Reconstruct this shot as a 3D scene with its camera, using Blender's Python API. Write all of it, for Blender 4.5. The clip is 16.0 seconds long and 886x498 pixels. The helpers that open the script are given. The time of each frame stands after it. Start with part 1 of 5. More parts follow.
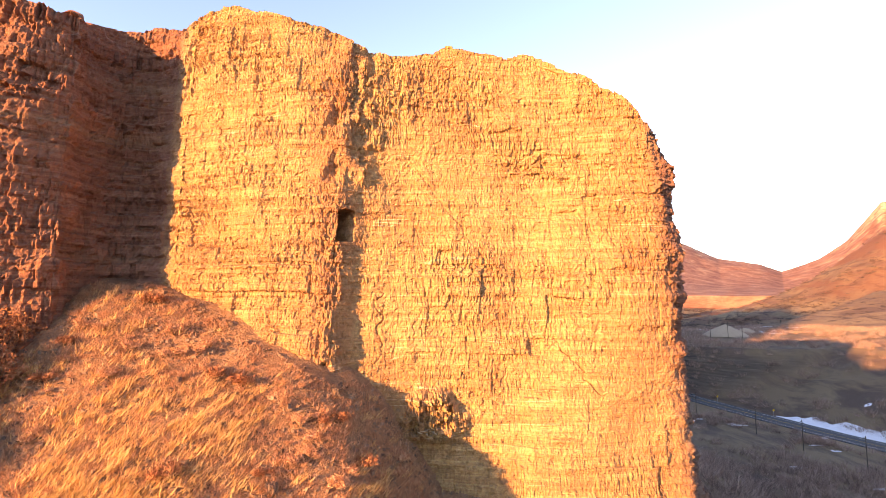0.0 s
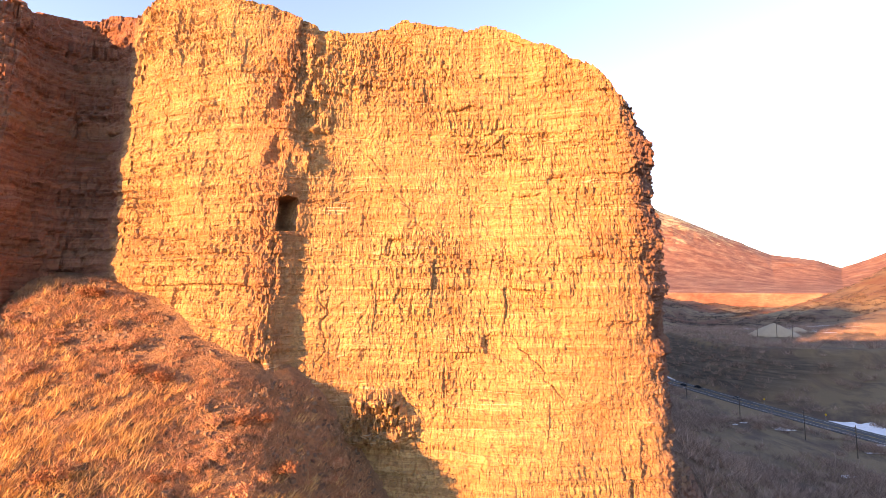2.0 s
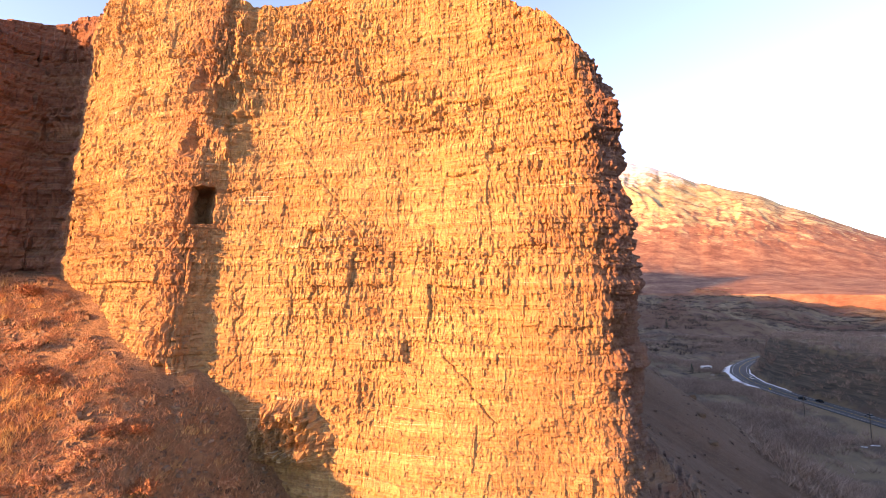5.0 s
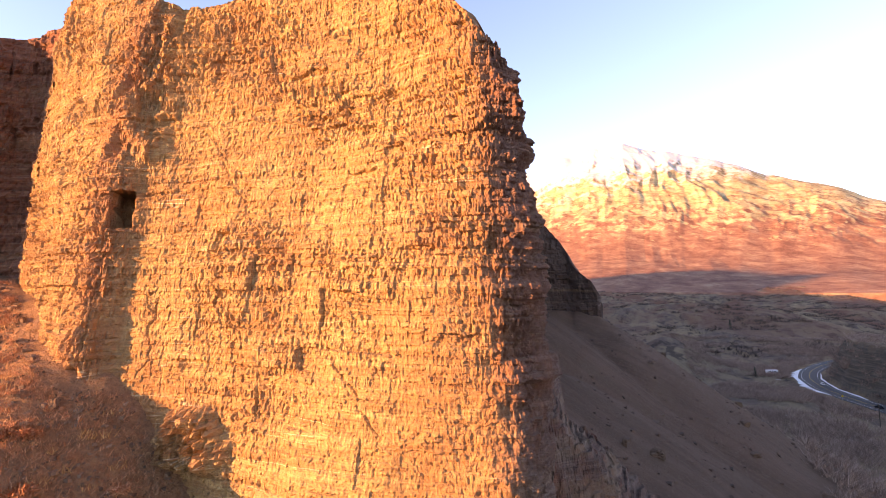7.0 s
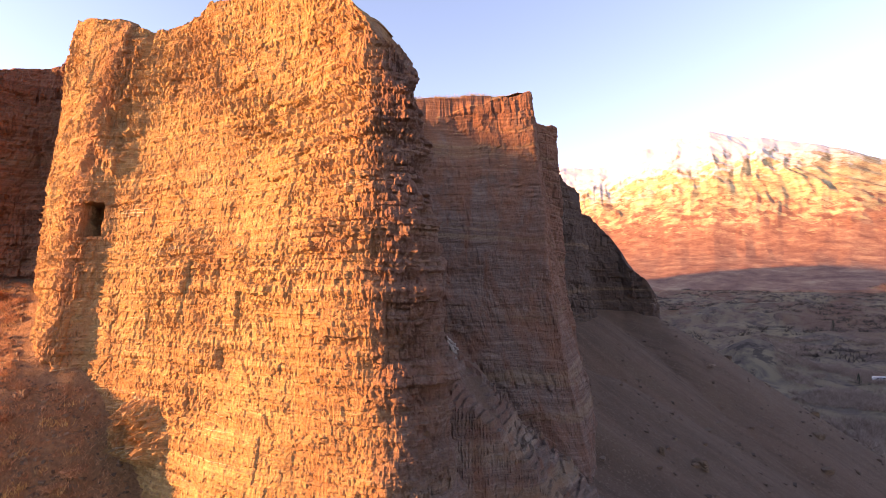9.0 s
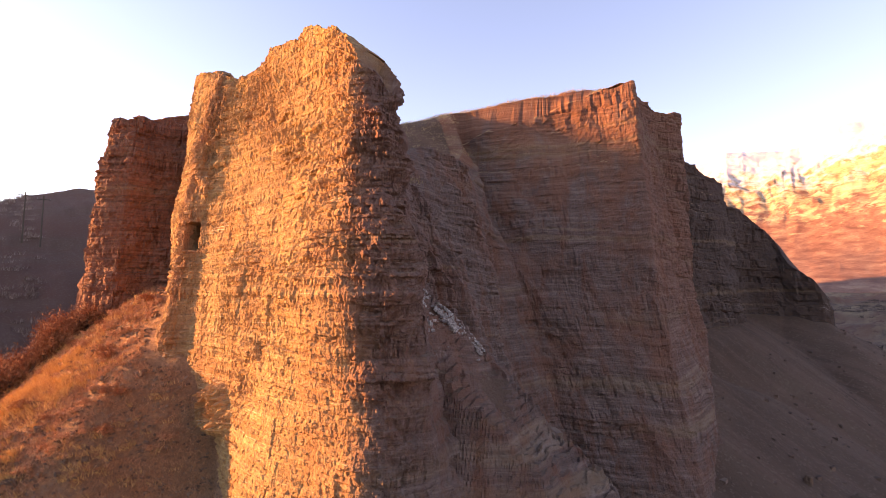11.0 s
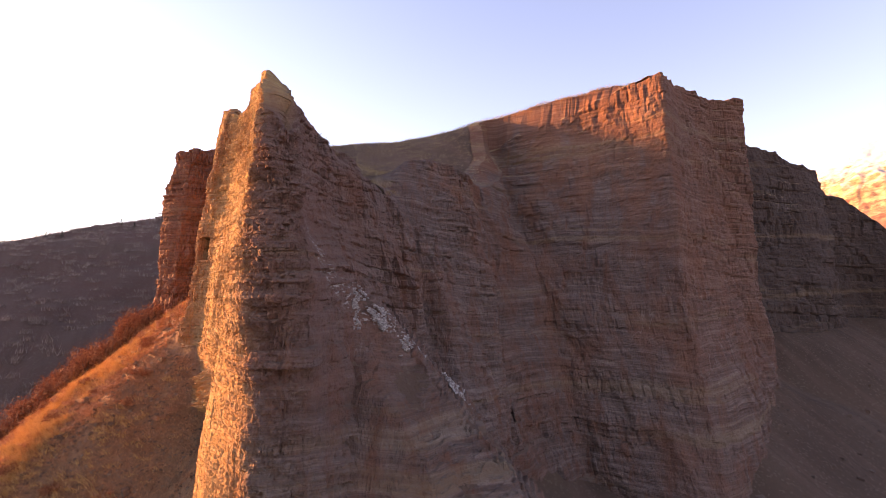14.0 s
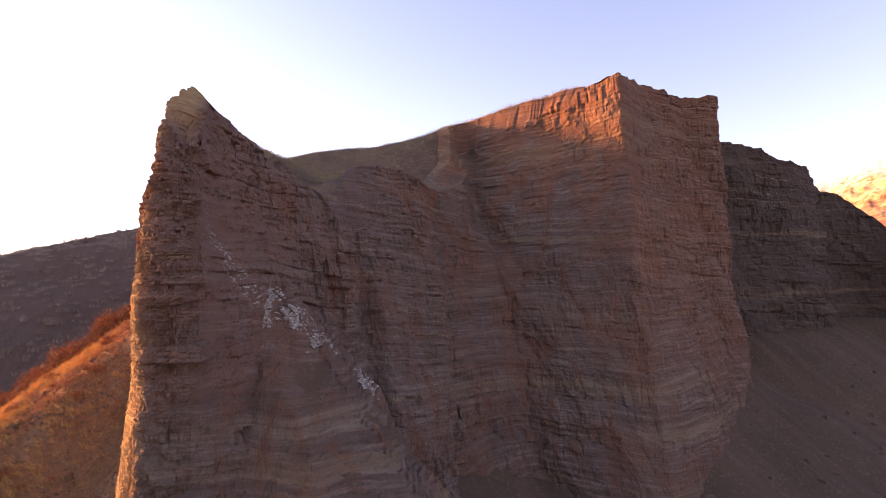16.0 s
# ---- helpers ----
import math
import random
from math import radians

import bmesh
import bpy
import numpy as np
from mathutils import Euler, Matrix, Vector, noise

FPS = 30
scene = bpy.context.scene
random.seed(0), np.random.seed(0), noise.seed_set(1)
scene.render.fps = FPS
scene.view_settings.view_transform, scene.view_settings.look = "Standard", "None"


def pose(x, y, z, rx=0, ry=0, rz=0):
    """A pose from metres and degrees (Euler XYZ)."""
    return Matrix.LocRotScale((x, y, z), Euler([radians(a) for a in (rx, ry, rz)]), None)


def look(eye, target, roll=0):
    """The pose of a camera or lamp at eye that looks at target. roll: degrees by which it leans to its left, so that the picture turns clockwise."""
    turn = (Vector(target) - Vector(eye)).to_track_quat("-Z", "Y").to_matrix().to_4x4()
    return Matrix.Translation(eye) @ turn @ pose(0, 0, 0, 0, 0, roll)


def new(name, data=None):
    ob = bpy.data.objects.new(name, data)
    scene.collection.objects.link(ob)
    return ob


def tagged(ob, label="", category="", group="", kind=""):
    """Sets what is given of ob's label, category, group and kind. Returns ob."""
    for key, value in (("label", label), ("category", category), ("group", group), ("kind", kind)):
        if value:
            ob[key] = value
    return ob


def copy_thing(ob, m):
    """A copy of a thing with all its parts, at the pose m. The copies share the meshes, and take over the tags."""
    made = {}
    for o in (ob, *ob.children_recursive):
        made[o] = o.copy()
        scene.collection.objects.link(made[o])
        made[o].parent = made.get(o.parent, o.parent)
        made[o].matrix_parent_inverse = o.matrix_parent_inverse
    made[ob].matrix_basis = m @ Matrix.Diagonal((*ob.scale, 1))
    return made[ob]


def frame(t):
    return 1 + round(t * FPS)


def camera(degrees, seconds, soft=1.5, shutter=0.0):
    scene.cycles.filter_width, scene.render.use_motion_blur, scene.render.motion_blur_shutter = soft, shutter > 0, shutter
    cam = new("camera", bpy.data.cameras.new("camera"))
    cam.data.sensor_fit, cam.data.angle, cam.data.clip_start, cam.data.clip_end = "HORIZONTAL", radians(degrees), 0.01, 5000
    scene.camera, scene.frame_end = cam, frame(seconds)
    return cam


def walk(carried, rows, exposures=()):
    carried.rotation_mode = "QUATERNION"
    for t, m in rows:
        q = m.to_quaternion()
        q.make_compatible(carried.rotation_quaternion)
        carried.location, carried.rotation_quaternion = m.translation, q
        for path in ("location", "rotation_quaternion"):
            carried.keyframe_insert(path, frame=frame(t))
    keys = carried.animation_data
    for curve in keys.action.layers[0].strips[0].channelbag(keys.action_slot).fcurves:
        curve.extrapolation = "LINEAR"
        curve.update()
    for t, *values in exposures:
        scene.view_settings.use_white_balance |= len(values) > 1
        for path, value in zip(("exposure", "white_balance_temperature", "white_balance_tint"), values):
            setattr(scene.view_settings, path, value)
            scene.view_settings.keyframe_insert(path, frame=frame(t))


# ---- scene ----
cam = camera(82.4, 16.0, soft=0.5)
METRES, EYE, TILT, LEAN, TURN = 60.0, 55.0, 5.6, 0.0, 0.0
ROWS = [
    (0.0, 0.0, 0.0, 0.0, 0.0, 0.0, -0.0),
    (0.5, 0.0207, 0.0096, -0.0024, 0.75, -0.06, 0.11),
    (1.0, 0.0421, 0.0205, -0.0049, 1.42, -0.1, 0.22),
    (1.5, 0.0635, 0.0324, -0.0079, 2.48, -0.1, 0.36),
    (2.0, 0.0846, 0.0454, -0.01, 4.41, -0.12, 0.58),
    (2.5, 0.1055, 0.0593, -0.0119, 6.98, -0.16, 0.8),
    (3.0, 0.1266, 0.0746, -0.0145, 9.75, -0.05, 1.02),
    (5.5, 0.2412, 0.1557, -0.0231, 15.82, 0.23, 1.59),
    (6.0, 0.2671, 0.1709, -0.0233, 16.92, 0.23, 1.73),
    (6.5, 0.2939, 0.1855, -0.0233, 18.82, 0.26, 1.91),
    (7.0, 0.3211, 0.1997, -0.0238, 21.16, 0.35, 2.08),
    (7.5, 0.3486, 0.2137, -0.0247, 23.33, 0.48, 2.23),
    (8.0, 0.3766, 0.2268, -0.025, 24.93, 0.47, 2.34),
    (8.5, 0.4053, 0.2399, -0.0246, 26.42, 0.37, 2.51),
    (9.0, 0.4341, 0.2538, -0.0255, 29.67, 0.49, 2.81),
    (9.5, 0.4629, 0.2682, -0.0262, 34.35, 0.68, 3.23),
    (10.0, 0.4913, 0.2833, -0.027, 39.33, 1.03, 3.5),
    (12.5, 0.634, 0.3798, -0.034, 54.11, 2.16, 4.3),
    (13.0, 0.6614, 0.4029, -0.0356, 55.65, 2.29, 4.38),
    (13.5, 0.6882, 0.4269, -0.0376, 58.19, 2.48, 4.56),
    (14.0, 0.7137, 0.4521, -0.0403, 60.84, 2.73, 4.69),
    (14.5, 0.7388, 0.4786, -0.043, 62.31, 2.87, 4.8),
    (15.0, 0.763, 0.5066, -0.046, 63.34, 2.99, 4.9),
    (15.5, 0.7854, 0.5366, -0.0496, 63.95, 3.11, 5.02),
    (16.0, 0.8066, 0.5687, -0.0531, 64.32, 3.15, 5.09),
]
walk(cam, [(t, pose(0, 0, EYE, TILT, LEAN, TURN) @ pose(METRES * x, METRES * y, METRES * z, 90 + pitch, roll, yaw)) for t, x, y, z, yaw, pitch, roll in ROWS],
     [(0, 2.26, 7650, 32), (3, 2.26, 7650, 32), (5.5, 2.14, 7650, 34), (8, 2.08, 7800, 36), (10, 2.04, 8150, 40), (12.5, 2.05, 8400, 44), (16, 2.05, 8400, 46)])

# ---- world and sun ----
SUN_TO = Vector((0.74, 0.673, -math.tan(radians(9.6)))).normalized()
world = bpy.data.worlds.new("world")
scene.world = world
world.use_nodes = True
wn = world.node_tree
sky = wn.nodes.new("ShaderNodeTexSky")
sky.sky_type, sky.sun_disc = "NISHITA", False
sky.sun_elevation, sky.sun_rotation = radians(9.6), math.atan2(-SUN_TO.x, -SUN_TO.y)
sky.altitude, sky.air_density, sky.dust_density, sky.ozone_density = 1600, 1.0, 0.7, 1.5
wn.links.new(sky.outputs[0], wn.nodes["Background"].inputs[0])
wn.nodes["Background"].inputs[1].default_value = 0.145
sun = new("sun", bpy.data.lights.new("sun", "SUN"))
sun.data.energy, sun.data.angle, sun.data.color = 5.0, radians(0.6), (1.0, 0.545, 0.20)
sun.matrix_world = look((-300, -160, 140), Vector((-300, -160, 140)) + SUN_TO)

# ---- numeric noise ----


def hashed(i, j, k=0):
    """Even random numbers in 0..1 from whole numbers."""
    i, j, k = np.broadcast_arrays(np.asarray(i, np.int64), np.asarray(j, np.int64), np.asarray(k, np.int64))
    n = (i * 73856093 ^ j * 19349663 ^ k * 83492791) & 0x7FFFFFFF
    n = (n ^ (n >> 13)) * 1274126177 & 0x7FFFFFFF
    n = (n ^ (n >> 16)) * 668265263 & 0x7FFFFFFF
    return ((n ^ (n >> 15)) & 0xFFFFF) / 1048576.0


def vnoise(x, y, seed=0):
    """Smooth noise in the plane, 0..1."""
    xi, yi = np.floor(x), np.floor(y)
    fx, fy = x - xi, y - yi
    fx, fy = fx * fx * (3 - 2 * fx), fy * fy * (3 - 2 * fy)
    a, b = hashed(xi, yi, seed), hashed(xi + 1, yi, seed)
    c, d = hashed(xi, yi + 1, seed), hashed(xi + 1, yi + 1, seed)
    return (a * (1 - fx) + b * fx) * (1 - fy) + (c * (1 - fx) + d * fx) * fy


def fbm(x, y, octaves=4, seed=0):
    total, size = 0.0, 1.0
    for n in range(octaves):
        total = total + size * (vnoise(x, y, seed + 17 * n) - 0.5)
        x, y, size = x * 2.03 + 7.1, y * 2.03 + 3.7, size * 0.5
    return total


def ridged(x, y, octaves=4, seed=0):
    total, size = 0.0, 1.0
    for n in range(octaves):
        total = total + size * (1 - np.abs(2 * vnoise(x, y, seed + 13 * n) - 1))
        x, y, size = x * 2.1 + 4.3, y * 2.1 + 9.1, size * 0.5
    return total / 1.9


def step(a, b, x):
    t = np.clip((x - a) / (b - a), 0, 1)
    return t * t * (3 - 2 * t)


def smax(a, b, k):
    h = np.clip(0.5 + 0.5 * (a - b) / k, 0, 1)
    return b * (1 - h) + a * h + k * h * (1 - h)


def smin(a, b, k):
    return -smax(-a, -b, k)


# ---- materials ----
class Nodes:
    """Short forms for building one node material."""

    def __init__(self, name):
        self.mat = bpy.data.materials.new(name)
        self.mat.use_nodes = True
        self.tree = self.mat.node_tree
        self.bsdf = self.tree.nodes["Principled BSDF"]
        self.bsdf.inputs["Specular IOR Level"].default_value = 0.2
        self.place = self.tree.nodes.new("ShaderNodeNewGeometry").outputs["Position"]

    def put(self, socket, value):
        if isinstance(value, bpy.types.NodeSocket):
            self.tree.links.new(value, socket)
        else:
            socket.default_value = value

    def scaled(self, sx, sy, sz, source=None):
        n = self.tree.nodes.new("ShaderNodeVectorMath")
        n.operation = "MULTIPLY"
        self.put(n.inputs[0], source or self.place)
        n.inputs[1].default_value = (sx, sy, sz)
        return n.outputs[0]

    def noise(self, vector, scale=1.0, detail=4.0, rough=0.6, warp=0.0):
        n = self.tree.nodes.new("ShaderNodeTexNoise")
        self.put(n.inputs["Vector"], vector)
        n.inputs["Scale"].default_value, n.inputs["Detail"].default_value = scale, detail
        n.inputs["Roughness"].default_value, n.inputs["Distortion"].default_value = rough, warp
        return n.outputs["Fac"]

    def cells(self, vector, scale=1.0, feature="F1", out="Distance"):
        n = self.tree.nodes.new("ShaderNodeTexVoronoi")
        n.feature = feature
        self.put(n.inputs["Vector"], vector)
        n.inputs["Scale"].default_value = scale
        return n.outputs[out]

    def maths(self, kind, a, b=0.0):
        n = self.tree.nodes.new("ShaderNodeMath")
        n.operation = kind
        self.put(n.inputs[0], a)
        self.put(n.inputs[1], b)
        return n.outputs[0]

    def span(self, x, a, b, c=0.0, d=1.0):
        n = self.tree.nodes.new("ShaderNodeMapRange")
        self.put(n.inputs[0], x)
        for i, v in enumerate((a, b, c, d)):
            n.inputs[i + 1].default_value = v
        return n.outputs[0]

    def ramp(self, x, stops):
        n = self.tree.nodes.new("ShaderNodeValToRGB")
        self.put(n.inputs[0], x)
        el = n.color_ramp.elements
        while len(el) < len(stops):
            el.new(0.5)
        for e, (at, c) in zip(el, stops):
            e.position, e.color = at, (*c, 1)
        return n.outputs[0]

    def mix(self, fac, a, b, blend="MIX"):
        n = self.tree.nodes.new("ShaderNodeMix")
        n.data_type, n.blend_type = "RGBA", blend
        self.put(n.inputs[0], fac)
        self.put(n.inputs[6], a if isinstance(a, bpy.types.NodeSocket) else (*a, 1))
        self.put(n.inputs[7], b if isinstance(b, bpy.types.NodeSocket) else (*b, 1))
        return n.outputs[2]

    def part_of(self, vector, axis):
        n = self.tree.nodes.new("ShaderNodeSeparateXYZ")
        self.put(n.inputs[0], vector)
        return n.outputs[axis]

    def up(self):
        n = self.tree.nodes.new("ShaderNodeNewGeometry")
        return self.part_of(n.outputs["Normal"], 2)

    def random(self):
        return self.tree.nodes.new("ShaderNodeNewGeometry").outputs["Random Per Island"]

    def random_object(self):
        return self.tree.nodes.new("ShaderNodeObjectInfo").outputs["Random"]

    def bump(self, height, strength, distance=0.1):
        n = self.tree.nodes.new("ShaderNodeBump")
        n.inputs["Strength"].default_value, n.inputs["Distance"].default_value = strength, distance
        self.put(n.inputs["Height"], height)
        self.tree.links.new(n.outputs[0], self.bsdf.inputs["Normal"])

    def done(self, colour, rough=0.9):
        self.put(self.bsdf.inputs["Base Color"], colour if isinstance(colour, bpy.types.NodeSocket) else (*colour, 1))
        self.put(self.bsdf.inputs["Roughness"], rough)
        return self.mat


def rock_material():
    """Bedded rock: lighter tan on the fin's sunlit south face, brown darkened for its shaded back, red-brown caps, grey
    shale below, with veins, streaks and dust.
    """
    m = Nodes("bedded_rock")
    x, y, z = (m.part_of(m.place, i) for i in range(3))
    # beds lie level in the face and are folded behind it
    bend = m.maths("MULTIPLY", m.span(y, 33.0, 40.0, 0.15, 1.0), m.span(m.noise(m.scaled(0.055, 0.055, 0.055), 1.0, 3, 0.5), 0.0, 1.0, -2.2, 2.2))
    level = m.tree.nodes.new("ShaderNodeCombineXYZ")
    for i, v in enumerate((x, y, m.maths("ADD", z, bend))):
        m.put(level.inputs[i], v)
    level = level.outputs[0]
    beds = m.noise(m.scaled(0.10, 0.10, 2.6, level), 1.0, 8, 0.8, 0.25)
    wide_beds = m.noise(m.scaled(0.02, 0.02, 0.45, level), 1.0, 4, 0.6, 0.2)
    grain = m.noise(m.place, 4.0, 7, 0.7)
    streak = m.noise(m.scaled(0.7, 0.7, 0.10), 1.0, 6, 0.65, 0.4)
    blotch = m.noise(m.scaled(0.17, 0.17, 0.13), 1.0, 6, 0.65)
    spots = m.noise(m.scaled(0.9, 0.9, 0.55), 1.0, 6, 0.7)
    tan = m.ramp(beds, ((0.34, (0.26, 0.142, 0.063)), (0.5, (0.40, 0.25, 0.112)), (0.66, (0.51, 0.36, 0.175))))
    tan = m.mix(m.span(blotch, 0.49, 0.64, 0.0, 0.45), tan, (0.30, 0.135, 0.062))
    tan = m.mix(m.span(spots, 0.54, 0.64, 0.0, 0.4), tan, (0.26, 0.115, 0.055))
    tan = m.mix(m.span(streak, 0.56, 0.70, 0.0, 0.35), tan, (0.25, 0.11, 0.052))
    margin = m.maths("MAXIMUM", m.span(x, 9.0, 15.0, 0.0, 0.8), m.maths("MULTIPLY", m.span(x, -9.0, -7.2, 0.0, 0.8), m.span(x, -6.2, -4.6, 1.0, 0.0)))
    tan = m.mix(m.maths("MULTIPLY", margin, m.span(spots, 0.38, 0.56, 0.55, 1.0)), tan, (0.29, 0.14, 0.075))
    # brown rock, with the shade of the back darkened into its colour
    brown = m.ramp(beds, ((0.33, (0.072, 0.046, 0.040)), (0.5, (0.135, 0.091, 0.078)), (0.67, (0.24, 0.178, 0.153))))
    brown = m.mix(m.span(streak, 0.5, 0.66, 0.0, 0.7), brown, (0.15, 0.058, 0.036))
    brown = m.mix(m.span(blotch, 0.47, 0.6, 0.0, 0.5), brown, (0.17, 0.072, 0.046))
    brown = m.mix(m.maths("MULTIPLY", m.span(y, 48, 36, 0.0, 0.55), m.span(z, 46, 58, 0.0, 1.0)), brown, (0.22, 0.11, 0.08))
    tower = m.maths("MULTIPLY", m.maths("MULTIPLY", m.span(y, 79.0, 80.5, 0.0, 0.5), m.span(y, 103.0, 105.0, 1.0, 0.0)), m.span(z, 42, 58, 0.15, 1.0))
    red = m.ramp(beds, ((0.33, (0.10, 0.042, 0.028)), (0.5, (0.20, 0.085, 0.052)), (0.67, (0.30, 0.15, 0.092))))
    cap = m.maths("ADD", m.span(z, 62, 82, 0.0, 0.75), m.span(blotch, 0.3, 0.7, -0.55, 0.55))
    west = m.span(x, -19.5, -18.0, 0.8, 0.0)
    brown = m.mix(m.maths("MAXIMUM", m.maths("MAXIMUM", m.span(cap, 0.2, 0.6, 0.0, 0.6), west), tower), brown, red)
    # grey-brown north and far cliffs, darkened in colour for their deep shade
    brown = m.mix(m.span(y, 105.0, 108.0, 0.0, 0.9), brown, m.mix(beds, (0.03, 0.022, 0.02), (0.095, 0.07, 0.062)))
    # splits sunlit tan from shaded brown, so this light and shade is painted
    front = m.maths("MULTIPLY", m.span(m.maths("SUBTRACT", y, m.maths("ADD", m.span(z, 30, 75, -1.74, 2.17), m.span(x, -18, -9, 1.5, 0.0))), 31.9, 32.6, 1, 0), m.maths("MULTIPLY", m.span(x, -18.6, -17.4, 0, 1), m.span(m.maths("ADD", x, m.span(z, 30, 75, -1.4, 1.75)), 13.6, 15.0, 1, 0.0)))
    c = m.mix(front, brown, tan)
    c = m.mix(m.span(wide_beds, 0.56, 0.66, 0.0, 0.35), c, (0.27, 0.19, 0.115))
    c = m.mix(m.span(grain, 0.47, 0.64, 0.0, 0.35), c, (0.17, 0.095, 0.055))
    vein = m.noise(m.scaled(0.03, 0.03, 0.8), 1.0, 2, 0.4, 0.2)
    thin = m.maths("MULTIPLY", m.span(m.maths("ABSOLUTE", m.maths("SUBTRACT", vein, 0.5)), 0.0015, 0.004, 1, 0), m.span(m.noise(m.scaled(0.22, 0.22, 0.4), 1.0, 3), 0.54, 0.62, 0, 0.7))
    c = m.mix(m.maths("MULTIPLY", thin, front), c, (0.66, 0.55, 0.38))
    # pale mineral threads that run down the shaded back
    run = m.noise(m.scaled(0.55, 0.55, 0.16), 1.0, 2, 0.4, 0.8)
    thread = m.maths("MULTIPLY", m.span(m.maths("ABSOLUTE", m.maths("SUBTRACT", run, 0.5)), 0.004, 0.012, 1, 0), m.span(m.noise(m.scaled(0.16, 0.16, 0.2), 1.0, 4), 0.56, 0.64, 0, 0.2))
    c = m.mix(m.maths("MULTIPLY", thread, m.maths("SUBTRACT", 1.0, front)), c, (0.42, 0.35, 0.31))
    # broken pale vein that leads down to the rubble
    off = m.maths("ABSOLUTE", m.maths("SUBTRACT", m.maths("SUBTRACT", x, 9.9), m.maths("MULTIPLY", m.maths("SUBTRACT", z, 54.2), 0.45)))
    band = m.maths("MULTIPLY", m.span(off, 0.35, 1.3, 1, 0), m.maths("MULTIPLY", m.maths("MULTIPLY", m.span(z, 52, 53.5, 0, 1), m.span(z, 58, 61.5, 1, 0)), m.span(y, 34.2, 34.8, 0, 1)))
    bits = m.span(m.noise(m.scaled(2.2, 2.2, 5.5), 1.0, 4, 0.6), 0.55, 0.6, 0, 0.85)
    c = m.mix(m.maths("MULTIPLY", band, bits), c, (0.45, 0.41, 0.38))
    c = m.mix(m.span(m.up(), 0.6, 0.95, 0.0, 0.5), c, (0.15, 0.105, 0.075))
    turf = m.maths("MULTIPLY", m.span(m.up(), 0.66, 0.8, 0.0, 0.85), m.maths("MULTIPLY", m.span(y, 60, 66, 0, 1), m.span(z, 70, 74, 0, 1)))
    c = m.mix(turf, c, m.mix(spots, (0.24, 0.16, 0.085), (0.40, 0.29, 0.16)))
    layers = m.noise(m.scaled(0.8, 0.8, 9.0, level), 1.0, 5, 0.7)
    chips = m.noise(m.scaled(8, 8, 3.0), 1.0, 7, 0.75)
    flakes = m.cells(m.scaled(6.5, 6.5, 2.0), 1.0)
    m.bump(m.maths("ADD", m.maths("ADD", m.maths("MULTIPLY", layers, 0.9), chips), m.maths("MULTIPLY", flakes, 0.6)), 0.85, 0.13)
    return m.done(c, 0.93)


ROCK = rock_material()


